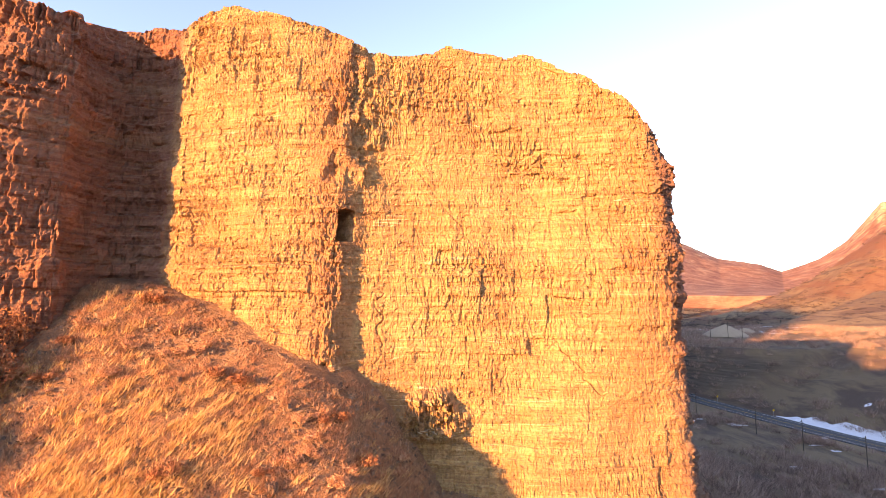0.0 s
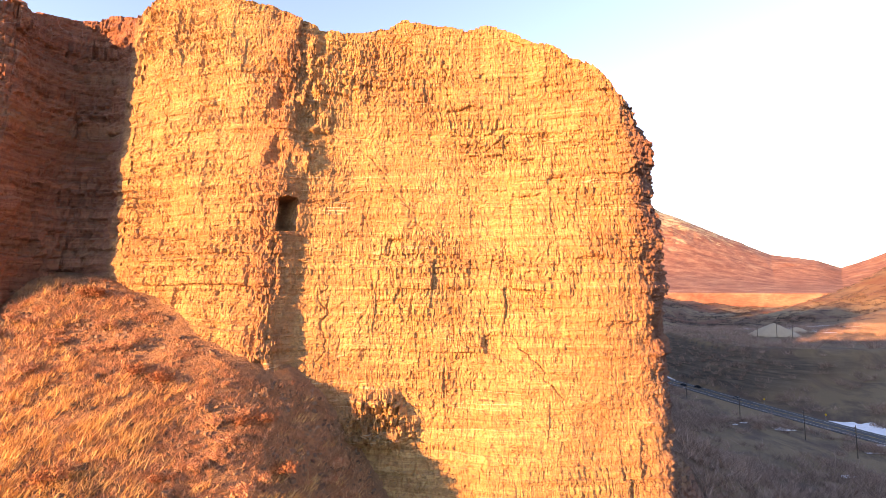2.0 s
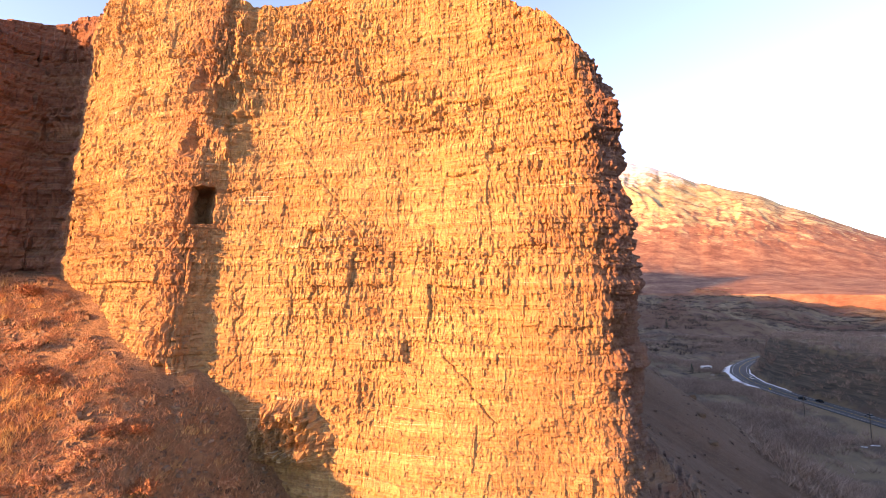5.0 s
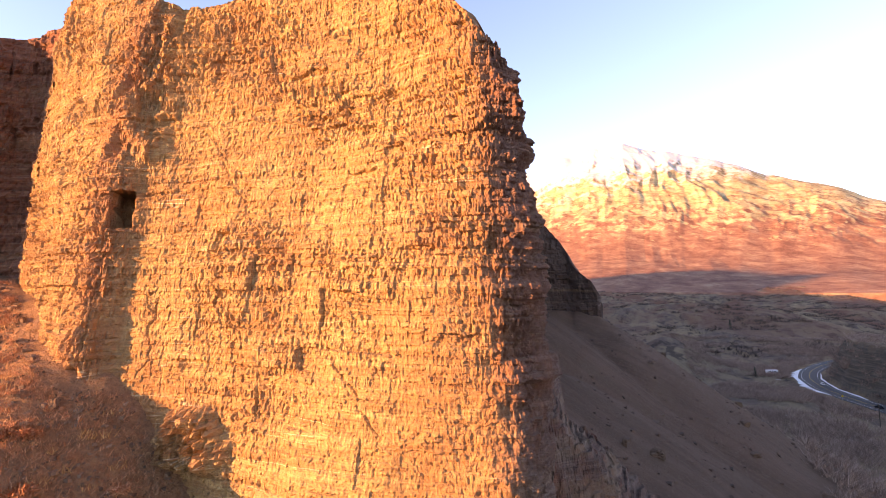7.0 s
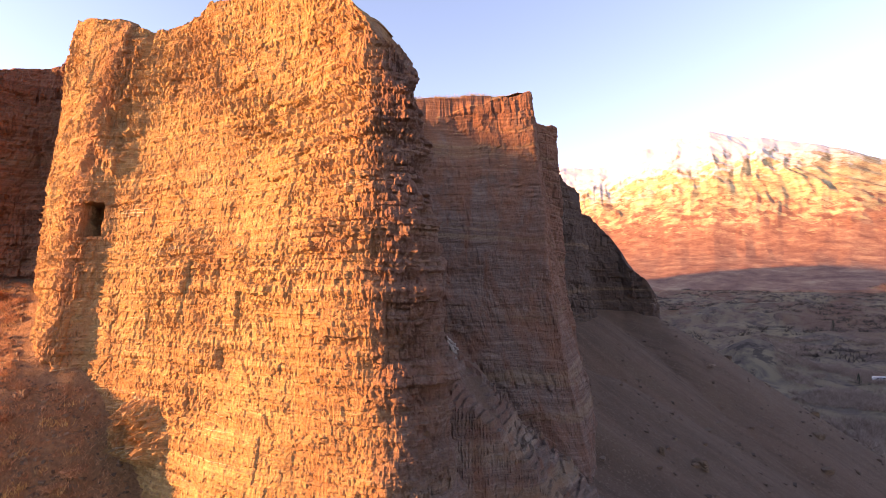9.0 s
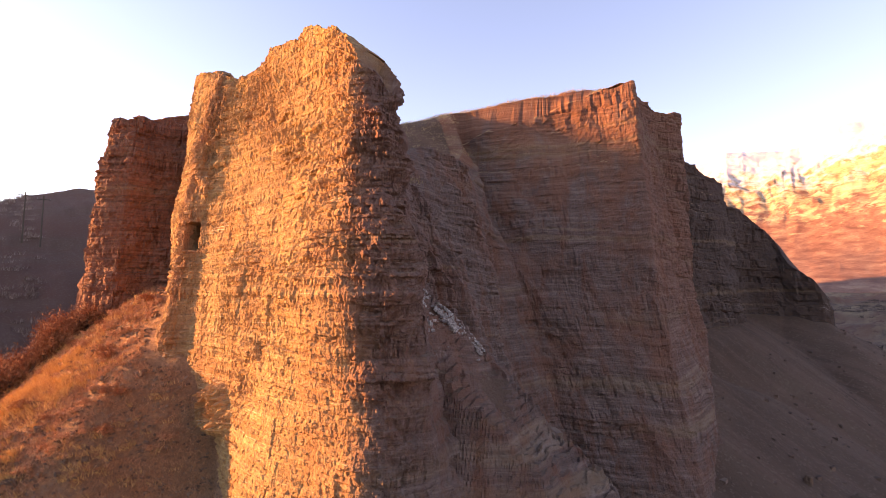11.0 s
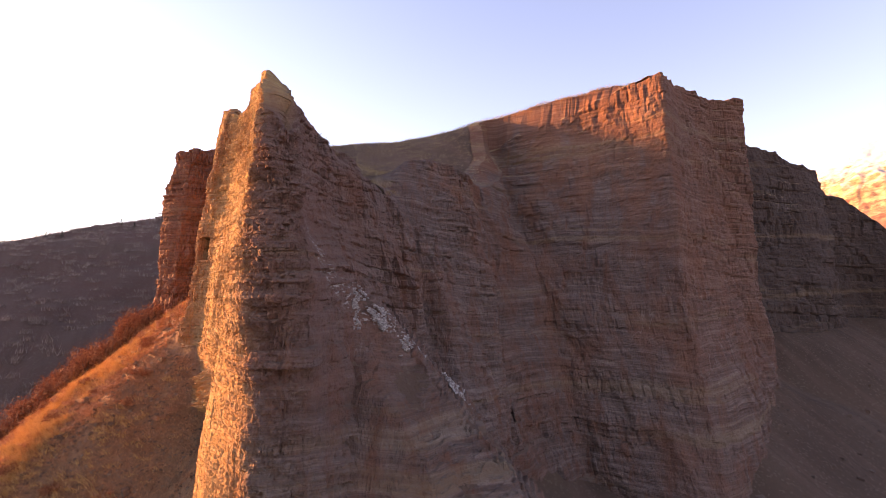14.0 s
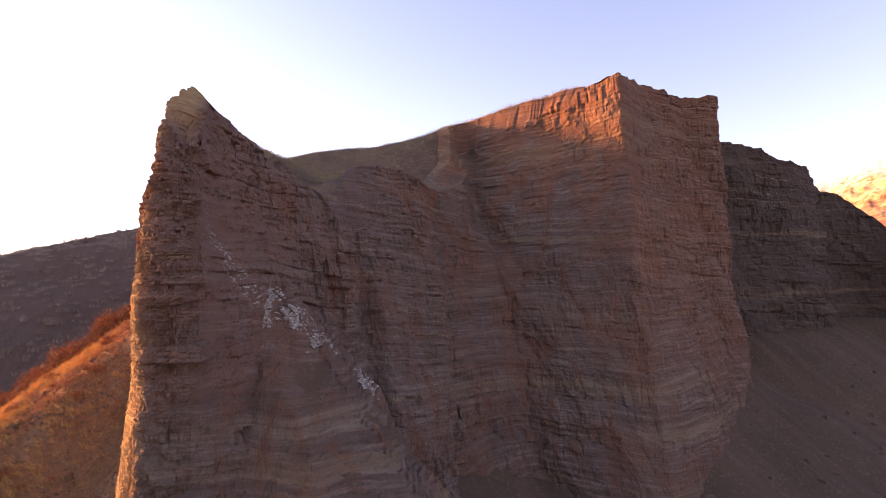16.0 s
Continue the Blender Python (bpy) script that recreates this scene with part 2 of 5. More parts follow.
def ground_material():
    """Scree and dry grass near the cliff, brush and pasture in the valley."""
    m = Nodes("dry_hillside")
    big = m.noise(m.scaled(0.07, 0.07, 0.07), 1.0, 6, 0.62, 0.2)
    small = m.noise(m.scaled(1, 1, 1), 1.7, 6, 0.7)
    peb = m.cells(m.scaled(1, 1, 1), 4.5, out="Color")
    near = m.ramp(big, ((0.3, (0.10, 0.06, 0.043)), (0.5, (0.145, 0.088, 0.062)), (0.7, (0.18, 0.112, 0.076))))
    near = m.mix(m.span(small, 0.35, 0.7, 0, 0.5), near, (0.11, 0.075, 0.055))
    streaks = m.noise(m.scaled(0.02, 0.35, 0.02), 1.0, 5, 0.6, 0.5)
    near = m.mix(m.span(streaks, 0.45, 0.6, 0, 0.7), near, (0.185, 0.11, 0.08))
    x, y, z = (m.part_of(m.place, i) for i in range(3))
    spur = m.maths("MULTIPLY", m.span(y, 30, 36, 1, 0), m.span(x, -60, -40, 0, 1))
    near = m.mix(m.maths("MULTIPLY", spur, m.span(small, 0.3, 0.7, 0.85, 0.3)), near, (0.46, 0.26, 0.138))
    near = m.mix(m.maths("MULTIPLY", m.span(x, -90, -50, 1, 0), m.span(m.noise(m.scaled(0.02, 0.02, 0.35), 1.0, 5), 0.4, 0.6, 0.35, 0.9)), near, (0.165, 0.08, 0.058))
    near = m.mix(m.maths("MULTIPLY", spur, m.span(m.noise(m.scaled(1, 1, 1), 5.5, 5, 0.75), 0.48, 0.6, 0, 0.45)), near, (0.15, 0.08, 0.052))
    near = m.mix(m.span(m.part_of(peb, 0), 0.84, 0.97, 0, 0.4), near, (0.26, 0.18, 0.13))
    # valley: pasture, brush and bare banks, patches growing with distance
    brush = m.noise(m.scaled(0.05, 0.022, 0.05), 1.0, 8, 0.7, 0.6)
    field = m.noise(m.scaled(0.006, 0.004, 0.006), 1.0, 5, 0.6)
    far = m.ramp(field, ((0.35, (0.19, 0.132, 0.085)), (0.5, (0.24, 0.172, 0.105)), (0.65, (0.29, 0.218, 0.128))))
    far = m.mix(m.span(brush, 0.47, 0.58, 0, 0.85), far, (0.12, 0.083, 0.068))
    clump = m.noise(m.scaled(0.085, 0.05, 0.07), 1.0, 5, 0.72, 0.3)
    far = m.mix(m.maths("MULTIPLY", m.span(m.maths("ADD", clump, m.span(brush, 0, 1, -0.12, 0.12)), 0.55, 0.6, 0, 1), m.span(y, 260, 420, 0, 0.8)), far, (0.055, 0.036, 0.03))
    # cut banks show layered rock
    cut = m.noise(m.scaled(0.05, 0.05, 0.9), 1.0, 5, 0.7, 0.2)
    bank = m.ramp(cut, ((0.35, (0.06, 0.05, 0.042)), (0.5, (0.11, 0.09, 0.072)), (0.65, (0.18, 0.15, 0.115))))
    far = m.mix(m.span(m.up(), 0.62, 0.82, 0.9, 0.0), far, bank)
    wide = m.noise(m.scaled(0.009, 0.004, 0.01), 1.0, 8, 0.68, 0.4)
    far = m.mix(m.maths("MULTIPLY", m.span(wide, 0.44, 0.58, 0, 0.9), m.span(y, 500, 900, 0, 1)), far, (0.175, 0.083, 0.055))
    c = m.mix(m.span(z, 6, 16, 1, 0), near, far)
    c = m.mix(m.span(y, 215, 300, 0, 1), c, far)
    c = m.mix(m.span(x, 90, 130, 0, 1), c, far)
    m.bump(m.maths("ADD", m.maths("ADD", small, m.part_of(peb, 1)), m.noise(m.scaled(1, 1, 1), 7.0, 4, 0.7)), 1.0, 0.3)
    return m.done(c, 0.95)


GROUND = ground_material()


def mountain_material():
    m = Nodes("snowy_mountain")
    z = m.part_of(m.place, 2)
    rocks = m.noise(m.scaled(0.010, 0.010, 0.03), 1.0, 9, 0.75, 0.3)
    chute = m.noise(m.scaled(0.018, 0.018, 0.010), 1.0, 8, 0.65, 0.3)
    c = m.ramp(rocks, ((0.36, (0.20, 0.145, 0.082)), (0.5, (0.38, 0.31, 0.175)), (0.64, (0.52, 0.45, 0.28))))
    c = m.mix(m.span(chute, 0.5, 0.62, 0, 0.55), c, (0.20, 0.10, 0.062))
    brush = m.noise(m.scaled(0.011, 0.009, 0.02), 1.0, 9, 0.72, 0.3)
    low = m.ramp(brush, ((0.38, (0.15, 0.07, 0.052)), (0.52, (0.24, 0.125, 0.088)), (0.66, (0.34, 0.22, 0.145))))
    edge = m.maths("ADD", m.maths("ADD", z, m.span(brush, 0, 1, -220, 220)), m.span(chute, 0.3, 0.7, 260, -260))
    c = m.mix(m.span(edge, 440, 600, 1, 0), c, low)
    flat = m.maths("ADD", m.span(m.up(), 0.35, 0.8, 0, 0.6), m.span(chute, 0.35, 0.65, 0.42, 0.16))
    x = m.part_of(m.place, 0)
    high = m.maths("ADD", m.span(z, 520, 1150, -0.25, 0.5), m.span(x, -600, 1400, 0.1, -0.3))
    c = m.mix(m.span(m.maths("ADD", flat, high), 0.88, 1.12, 0, 0.85), c, (0.62, 0.62, 0.65))
    m.bump(rocks, 0.5, 12.0)
    return m.done(c, 0.95)


MOUNTAIN = mountain_material()
def asphalt():
    m = Nodes("worn_asphalt")
    n = m.noise(m.place, 0.5, 6, 0.7)
    return m.done(m.ramp(n, ((0.35, (0.05, 0.05, 0.052)), (0.65, (0.085, 0.083, 0.085)))), 0.8)


ASPHALT = asphalt()

# ---- the lie of the land ----


def mesh_object(name, verts, faces, material, parent=None, flat=True):
    me = bpy.data.meshes.new(name)
    verts, faces = np.asarray(verts, np.float32), np.asarray(faces, np.int32)
    me.vertices.add(len(verts))
    me.vertices.foreach_set("co", verts.ravel())
    n = faces.shape[1]
    me.loops.add(faces.size)
    me.loops.foreach_set("vertex_index", faces.ravel())
    me.polygons.add(len(faces))
    me.polygons.foreach_set("loop_start", np.arange(0, faces.size, n, dtype=np.int32))
    me.polygons.foreach_set("use_smooth", np.full(len(faces), not flat))
    me.update(calc_edges=True)
    me.materials.append(material)
    ob = new(name, me)
    if parent:
        ob.parent = parent
    return ob


def grid_faces(rows, cols):
    a = np.arange(rows * cols, dtype=np.int32).reshape(rows, cols)
    return np.stack((a[:-1, :-1], a[:-1, 1:], a[1:, 1:], a[1:, :-1]), -1).reshape(-1, 4)


# The cliff's line: x, y at height 50, lean per metre of height, rim height.
LEFT = [(-75, 60, 0, 0.1, 79), (-62, 38, 0, 0.12, 77.5), (-42, 29, 0, 0.1, 74.6), (-29, 26.4, 0, 0.1, 72.6), (-24.7, 26.1, 0, 0.1, 71.6),
        (-21.3, 27.9, -0.04, 0.07, 71.4), (-22.3, 31.0, -0.02, 0.03, 72.0), (-22.0, 33.0, -0.02, 0.04, 72.7), (-20.3, 33.7, -0.03, 0.05, 73.2), (-18.8, 33.2, -0.02, 0.06, 73.2)]
FACE = [(-17.2, 32.0, 0.0, 0.085, 73.6), (-14.5, 30.85, 0, 0.09, 74.3), (-10, 29.0, 0, 0.125, 72.6), (-7.0, 28.1, 0, 0.155, 71.3),
        (-6.1, 28.35, 0, 0.14, 70.9), (-5.1, 29.8, 0, 0.115, 70.3), (-3.2, 30.4, 0, 0.095, 70.4), (0, 30.85, 0, 0.087, 70.9), (6.5, 30.85, 0, 0.085, 70.3),
        (11.4, 30.7, 0, 0.07, 67.6), (13.1, 30.75, 0, 0.055, 66.2), (14.8, 31.4, -0.03, 0.055, 64.6)]
TIP = [(15.55, 32.4, -0.06, 0.05, 63.4), (15.75, 33.4, -0.11, 0.03, 64.6)]
# The back of the cliff is bent: x, y at heights 44, 56 and 68, rim height.
FLANK = [(16.2, 34.7, 14.9, 34.2, 12.6, 33.7, 66.8), (15.6, 36.5, 11.9, 35.6, 7.3, 34.9, 69.8), (14.6, 39.0, 8.7, 38.6, 4.4, 37.2, 68.8),
         (12.0, 43.5, 5.4, 42.8, 1.3, 42.4, 65.4), (7.0, 46.6, 4.3, 45.8, 1.8, 45.4, 62.9), (5.0, 48.6, 1.9, 47.7, -1.2, 47.1, 64.2),
         (6.2, 50.2, 2.9, 49.8, -2.2, 48.6, 68.6), (4.6, 53.5, 0.9, 53.2, -3.0, 52.2, 69.2), (2.2, 57.3, -1.0, 57.2, -3.2, 56.2, 68.0)]
GULLY = [(-1.0, 58.9, -5.2, 60.4, -8.3, 60.4, 68.3), (-2.0, 63.6, -5.9, 63.6, -10.2, 65.4, 70.5), (-2.5, 69.2, -6.6, 69.3, -13.0, 69.0, 77.0),
         (1.0, 72.3, -3.2, 73.0, -5.8, 73.6, 79.4), (5.3, 75.8, 0.3, 76.3, -1.0, 77.1, 81.4)]
RIGHT = [(8.3, 79.0, 5.4, 79.5, 4.3, 80.0, 83.2), (7.0, 88.0, 4.0, 88.2, 2.0, 88.4, 84.4), (3.2, 98.5, 0.8, 98.7, -0.8, 98.8, 84.8),
         (2.2, 104.0, 1.0, 104.0, 0.4, 104.0, 85.2), (-5.4, 107.0, -6.6, 106.8, -8.0, 106.6, 82.0)]
NORTH = [(-6.5, 110, -0.08, 0, 82.0), (-4.5, 118, -0.06, 0, 81.2), (-1.0, 128, -0.09, 0, 79.0), (-1.5, 134, -0.1, 0, 78.3)]
FAR = [(-4.2, 138, -0.06, 0, 75.0), (-2.6, 142.5, -0.06, 0, 73.8), (-0.2, 145, -0.06, 0, 70.6), (2.6, 147, -0.09, 0, 67.2)]
END = [(4.2, 146.4, -0.04, 0, 61.8), (7.6, 147.2, -0.03, 0, 58.8), (9.2, 147.6, -0.02, 0, 56.0), (9.6, 152, -0.2, 0, 51.0), (2, 170, -0.3, 0, 46.0)]


def shaped(column):
    """x, y at height 56, lean below it, lean above it, rim height."""
    if len(column) == 5:
        x, y, lx, ly, rim = column
        return x + 6 * lx, y + 6 * ly, lx, ly, lx, ly, rim
    x0, y0, x1, y1, x2, y2, rim = column
    return x1, y1, (x1 - x0) / 12, (y1 - y0) / 12, (x2 - x1) / 12, (y2 - y1) / 12, rim


COLUMNS = np.array([shaped(c) for c in LEFT + FACE + TIP + FLANK + GULLY + RIGHT + NORTH + FAR + END], float)
COLUMNS[:len(LEFT) + 10, 6] += 0.55


def place_at(z, x, y, low_x, low_y, high_x, high_y):
    """Where a column stands at height z; its two leans pass softly into each other."""
    d = z - 56
    k = 2.0 * np.logaddexp(0, d / 2.0)
    return x + low_x * d + (high_x - low_x) * k, y + low_y * d + (high_y - low_y) * k


LINE = np.column_stack(place_at(50.0, *COLUMNS[:, :6].T))
ALONG = np.concatenate(([0], np.cumsum(np.hypot(*np.diff(LINE, axis=0).T))))
RIM = np.column_stack(place_at(COLUMNS[:, 6], *COLUMNS[:, :6].T))


I0 = len(LEFT)
I1 = I0 + len(FACE) + len(TIP)
I2 = I1 + len(FLANK)
I3 = I2 + len(GULLY)
I4 = I3 + len(RIGHT)
I5 = I4 + len(NORTH)
I6 = I5 + len(FAR)
I7 = I6 + len(END)
# relief along the line: roughness, tilt of the beds, depth of gouges
AT = [ALONG[i] for i in (0, I0 - 1, I0 + 1, I1, I1 + 2, I2, I3, I3 + 1, I4, I5, I7 - 1)]
ROUGHNESS = [1.7, 1.6, 1.05, 1.1, 1.5, 1.3, 0.9, 1.1, 1.3, 1.5, 1.8]
TILTING = [0, 0, 0, 0, 1.2, 2.0, 2.5, 1.0, 0.5, 0, 0]
GOUGES = [0, 0, 0, 0, 0.6, 0.7, 0.4, 0.4, 0.4, 0.3, 0.3]


def to_line(x, y, line):
    """Distance to a line of points, and how far along it (in points)."""
    best, where = np.full(x.shape, 1e9), np.zeros(x.shape)
    for i in range(len(line) - 1):
        ax, ay = line[i]
        dx, dy = line[i + 1][0] - ax, line[i + 1][1] - ay
        t = np.clip(((x - ax) * dx + (y - ay) * dy) / (dx * dx + dy * dy), 0, 1)
        d = np.hypot(x - ax - t * dx, y - ay - t * dy)
        where = np.where(d < best, i + t, where)
        best = np.minimum(best, d)
    return best, where


def inside(x, y, line):
    """Whether points lie within the closed line."""
    odd = np.zeros(x.shape, bool)
    for (ax, ay), (bx, by) in zip(line, np.roll(line, -1, axis=0)):
        if ay != by:
            odd ^= ((ay > y) != (by > y)) & (x < (bx - ax) * (y - ay) / (by - ay) + ax)
    return odd


CLOSE = [(-60, 330), (-200, 430), (-500, 430), (-400, 120), (-130, 75)]
RIM_AREA = np.vstack((RIM, CLOSE))
FOOT_AREA = np.vstack((LINE, CLOSE))
ROAD = np.array([(330, -60), (240, 40), (196, 115), (172, 172), (158, 208), (148, 245), (139, 283), (132, 318), (124.5, 352), (120.5, 388),
                 (124, 430), (135, 470), (153, 512), (182, 560), (230, 620), (300, 700)], float)


def plateau(x, y):
    """The grassy top: follows the rim, with a knoll behind."""
    total, weight = 0.0, 0.0
    for rx, ry, rz in np.column_stack((RIM, COLUMNS[:, 6])):
        w = 1.0 / ((x - rx) ** 2 + (y - ry) ** 2 + 2.0) ** 1.5
        total, weight = total + w * rz, weight + w
    z = total / weight
    d, k = to_line(x, y, np.array([(-60, 44), (-42, 53), (-24, 70), (-8, 82), (-8, 100)], float))
    z = z + (np.interp(k, [0, 1.5, 1.8, 2.1, 2.5, 3.2], [81.6, 81.0, 81.6, 82.7, 83.6, 84.8]) - z) * np.exp(-(d / 9.5) ** 2)
    # unseen hump far behind the rim, added to cast shade on the valley
    z = z + 48 * np.exp(-((x + 190) / 95) ** 2 - ((y - 310) / 110) ** 2)
    return z + 0.5 * fbm(x / 9, y / 9, 4, 5)


def valley(x, y):
    r = np.hypot(x - 60, y - 100)
    north = step(-0.1, 0.35, (y - 100) / (r + 1)) * (1 - 0.7 * step(0.30, 0.5, x / (r + 1)))
    z = north * (0.035 * np.maximum(r - 420, 0) + 0.05 * np.maximum(r - 1200, 0))
    z = z + north * step(420, 900, r) * 26 * fbm(x / 210, y / 210, 5, 31) + step(150, 500, r) * (6 + 5 * step(500, 800, r)) * fbm(x / 60, y / 60, 4, 12)
    z = z + 34 * np.exp(-((x - 20) / 170) ** 2 - ((y - 930) / 130) ** 2)
    z = z + 20 * np.exp(-((x - 38) / 26) ** 2 - ((y - 480) / 60) ** 2)
    # hills that close the valley, ahead and behind
    z = z + 240 * np.exp(-((x - 960) / 250) ** 2 - ((y - 860) / 300) ** 2)
    d, where = to_line(x, y, ROAD)
    side = np.interp(where, np.arange(len(ROAD)), ROAD[:, 0])
    # bluff beside the road
    m = np.minimum(np.where(x > side, d - 10, -d), (462 - y) + 0.35 * (x - 150) + 10 * fbm(x / 30, y / 30, 3, 8))
    steep = 0.42 + 2.0 * step(270, 330, y)
    bluff = smin(m * steep * (1 + 0.3 * fbm(x / 14, y / 14, 3, 3)), 27 + 0.02 * m + 4 * fbm(x / 80, y / 80, 4, 9), 2)
    z = np.where(m > -4, smax(z, bluff, 2.0), z)
    z = z + 65 * step(300, 620, x) * step(-100, 200, y) * step(800, 500, y) * (1 + 0.5 * fbm(x / 120, y / 120, 4, 77))
    # the road bed is level
    return z * step(7, 14, d)


def land(x, y):
    d, where = to_line(x, y, LINE)
    d = np.where(inside(x, y, FOOT_AREA), -d, d)
    feet = np.interp(np.arange(len(LINE)), [0, I0, I0 + 7, I0 + 11, I1, I1 + 3, I1 + 8, I2 + 1, I2 + 3, I2 + 4, I3, I3 + 1, I4 - 1, I4, I5, I6, I7],
                     [44, 46, 40, 31, 29, 31, 38, 42, 37, 34.5, 35, 40, 44.5, 49, 51, 51, 47])
    total, weight = 0.0, 0.0
    for (fx, fy), f in zip(LINE, feet):
        w = 1.0 / ((x - fx) ** 2 + (y - fy) ** 2 + 9.0) ** 1.5
        total, weight = total + w * f, weight + w
    foot = total / weight
    talus = foot - 0.66 * np.maximum(d, 0) + 0.0012 * np.clip(d, 0, 90) ** 2 + 0.5 * fbm(x / 7, y / 7, 4, 2) + 1.5 * fbm(x / 25, y / 25, 3, 4)
    v = valley(x, y)
    z = smax(talus, v, 5.0)
    # grassy spur in front of the cliff
    w = -((x + 15.5) * 0.857 + (y - 28) * 0.514)
    h = 50.35 - 0.31 * (x + 6) + 0.67 * (y - 28) - 1.66 * np.logaddexp(0, x + 4) - 0.60 * 2.5 * np.logaddexp(0, (w - 1.9) / 2.5)
    # a low grassy berm, beyond which the slope lies in shade
    q = 0.548 * (x + 8.7) + 0.837 * (y - 26.6) + 0.5 * fbm(x / 2.5, y / 2.5, 3, 47)
    h = h + 0.4 * np.exp(-(q / 1.5) ** 2) * step(-9.5, -7.0, x) * step(1.0, -2.0, x)
    h = h - 1.5 * np.logaddexp(0, y - 33)
    h = h + 0.45 * fbm(x / 4, y / 4, 4, 6) + 0.25 * fbm(x / 0.9, y / 0.9, 3, 46)
    z = smax(z, h, 1.2)
    # rubble rib below the fin
    a, p = (x - 9.9) * 0.8 + (y - 38.75) * 0.6, (x - 9.9) * -0.6 + (y - 38.75) * 0.8
    p = p - 1.0 + 1.6 * fbm(a / 3.0, p / 6.0, 3, 27)
    rib = 54.9 - 1.0 * a - np.where(p > 0, 0.34, 0.75) * np.sqrt(p * p + 0.3) - 1.6 * np.maximum(p - 4.5, 0) - 1.2 * np.maximum(-p - 3.5, 0) + 0.8 * fbm(x / 4, y / 4, 4, 26) - 2.0 * np.maximum(-a - 1, 0)
    z = smax(z, rib, 0.6)
    # ridge to the west
    west = 38 + np.clip(44.2 + 0.28 * (y - 14), 12, 60) * step(38, 185, -x) - 0.05 * np.maximum(-x - 210, 0) + 3 * fbm(x / 20, y / 20, 4, 16)
    west = np.where(y < -140, west - 0.2 * (-140 - y), west)
    west = west * step(150, 50, y)
    # higher ridge behind it, mostly out of view, added to shade the valley
    high = np.interp(y, [-900, -250, -90, 0, 100, 200, 350, 600, 1080, 1250], [60, 70, 104, 116, 135, 180, 230, 260, 300, 0])
    west = smax(west, high * np.exp(-((x + 640) / 190) ** 2) * (1 + 0.12 * fbm(x / 90, y / 90, 4, 66)), 8)
    # an unseen knoll added south-west keeps the evening sun off cliff top and gully
    near = np.interp(y, [-152, -138, -128, -119, -106, -80, -62, -36], [40, 60, 112, 122, 124.5, 122.5, 100, 60])
    west = smax(west, near * np.exp(-((x + 208) / 26) ** 2) * (1 + 0.03 * fbm(x / 9, y / 9, 3, 68)), 4)
    # farther unseen hills, added only to keep the evening sun off the valley floor
    shade = np.interp(y, [-960, -890, -790, -700, -420, -370, -320], [0, 60, 390, 430, 430, 90, 0])
    west = smax(west, shade * np.exp(-((x + 1100) / 150) ** 2), 8)
    shade = np.interp(y, [-1750, -1550, -760, -640], [0, 620, 620, 0])
    west = smax(west, shade * np.exp(-((x + 2200) / 260) ** 2), 8)
    shade = np.interp(y, [-2350, -2200, -1700, -1080, -980], [0, 890, 880, 870, 0])
    west = smax(west, shade * np.exp(-((x + 3050) / 350) ** 2), 8)
    shade = np.interp(y, [-2100, -1900, -1700, -1385, -1250, -1150], [0, 1130, 1150, 1105, 1065, 0])
    west = smax(west, shade * np.exp(-((x + 3700) / 330) ** 2), 8)
    z = np.where(x < -20, smax(z, west, 3.0), z)
    # the top, set back from the rim
    back, _ = to_line(x, y, RIM)
    back = np.where(inside(x, y, RIM_AREA), back, -back)
    k = step(2.4, 3.4, back)
    return z * (1 - k) + np.maximum(plateau(x, y), z) * k


def build_ground():
    """One sheet, fine near the cliff and coarser to the horizon."""
    ang = np.concatenate((np.linspace(-112, 50, 590), np.linspace(52, 248, 60)[:-1]))
    rad = np.concatenate((np.linspace(1.0, 90, 190), np.geomspace(90.6, 4700, 230)))
    a, r = np.meshgrid(np.radians(np.append(ang, 248)), rad)
    x, y = 6 + r * np.sin(a), 46 + r * np.cos(a)
    z = land(x.ravel(), y.ravel()).reshape(x.shape)
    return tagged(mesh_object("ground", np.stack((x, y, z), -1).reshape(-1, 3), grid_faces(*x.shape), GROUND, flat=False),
                  "dry hillside, talus and brushy valley floor in evening shade", "ground", kind="structure")


GROUND_OB = build_ground()


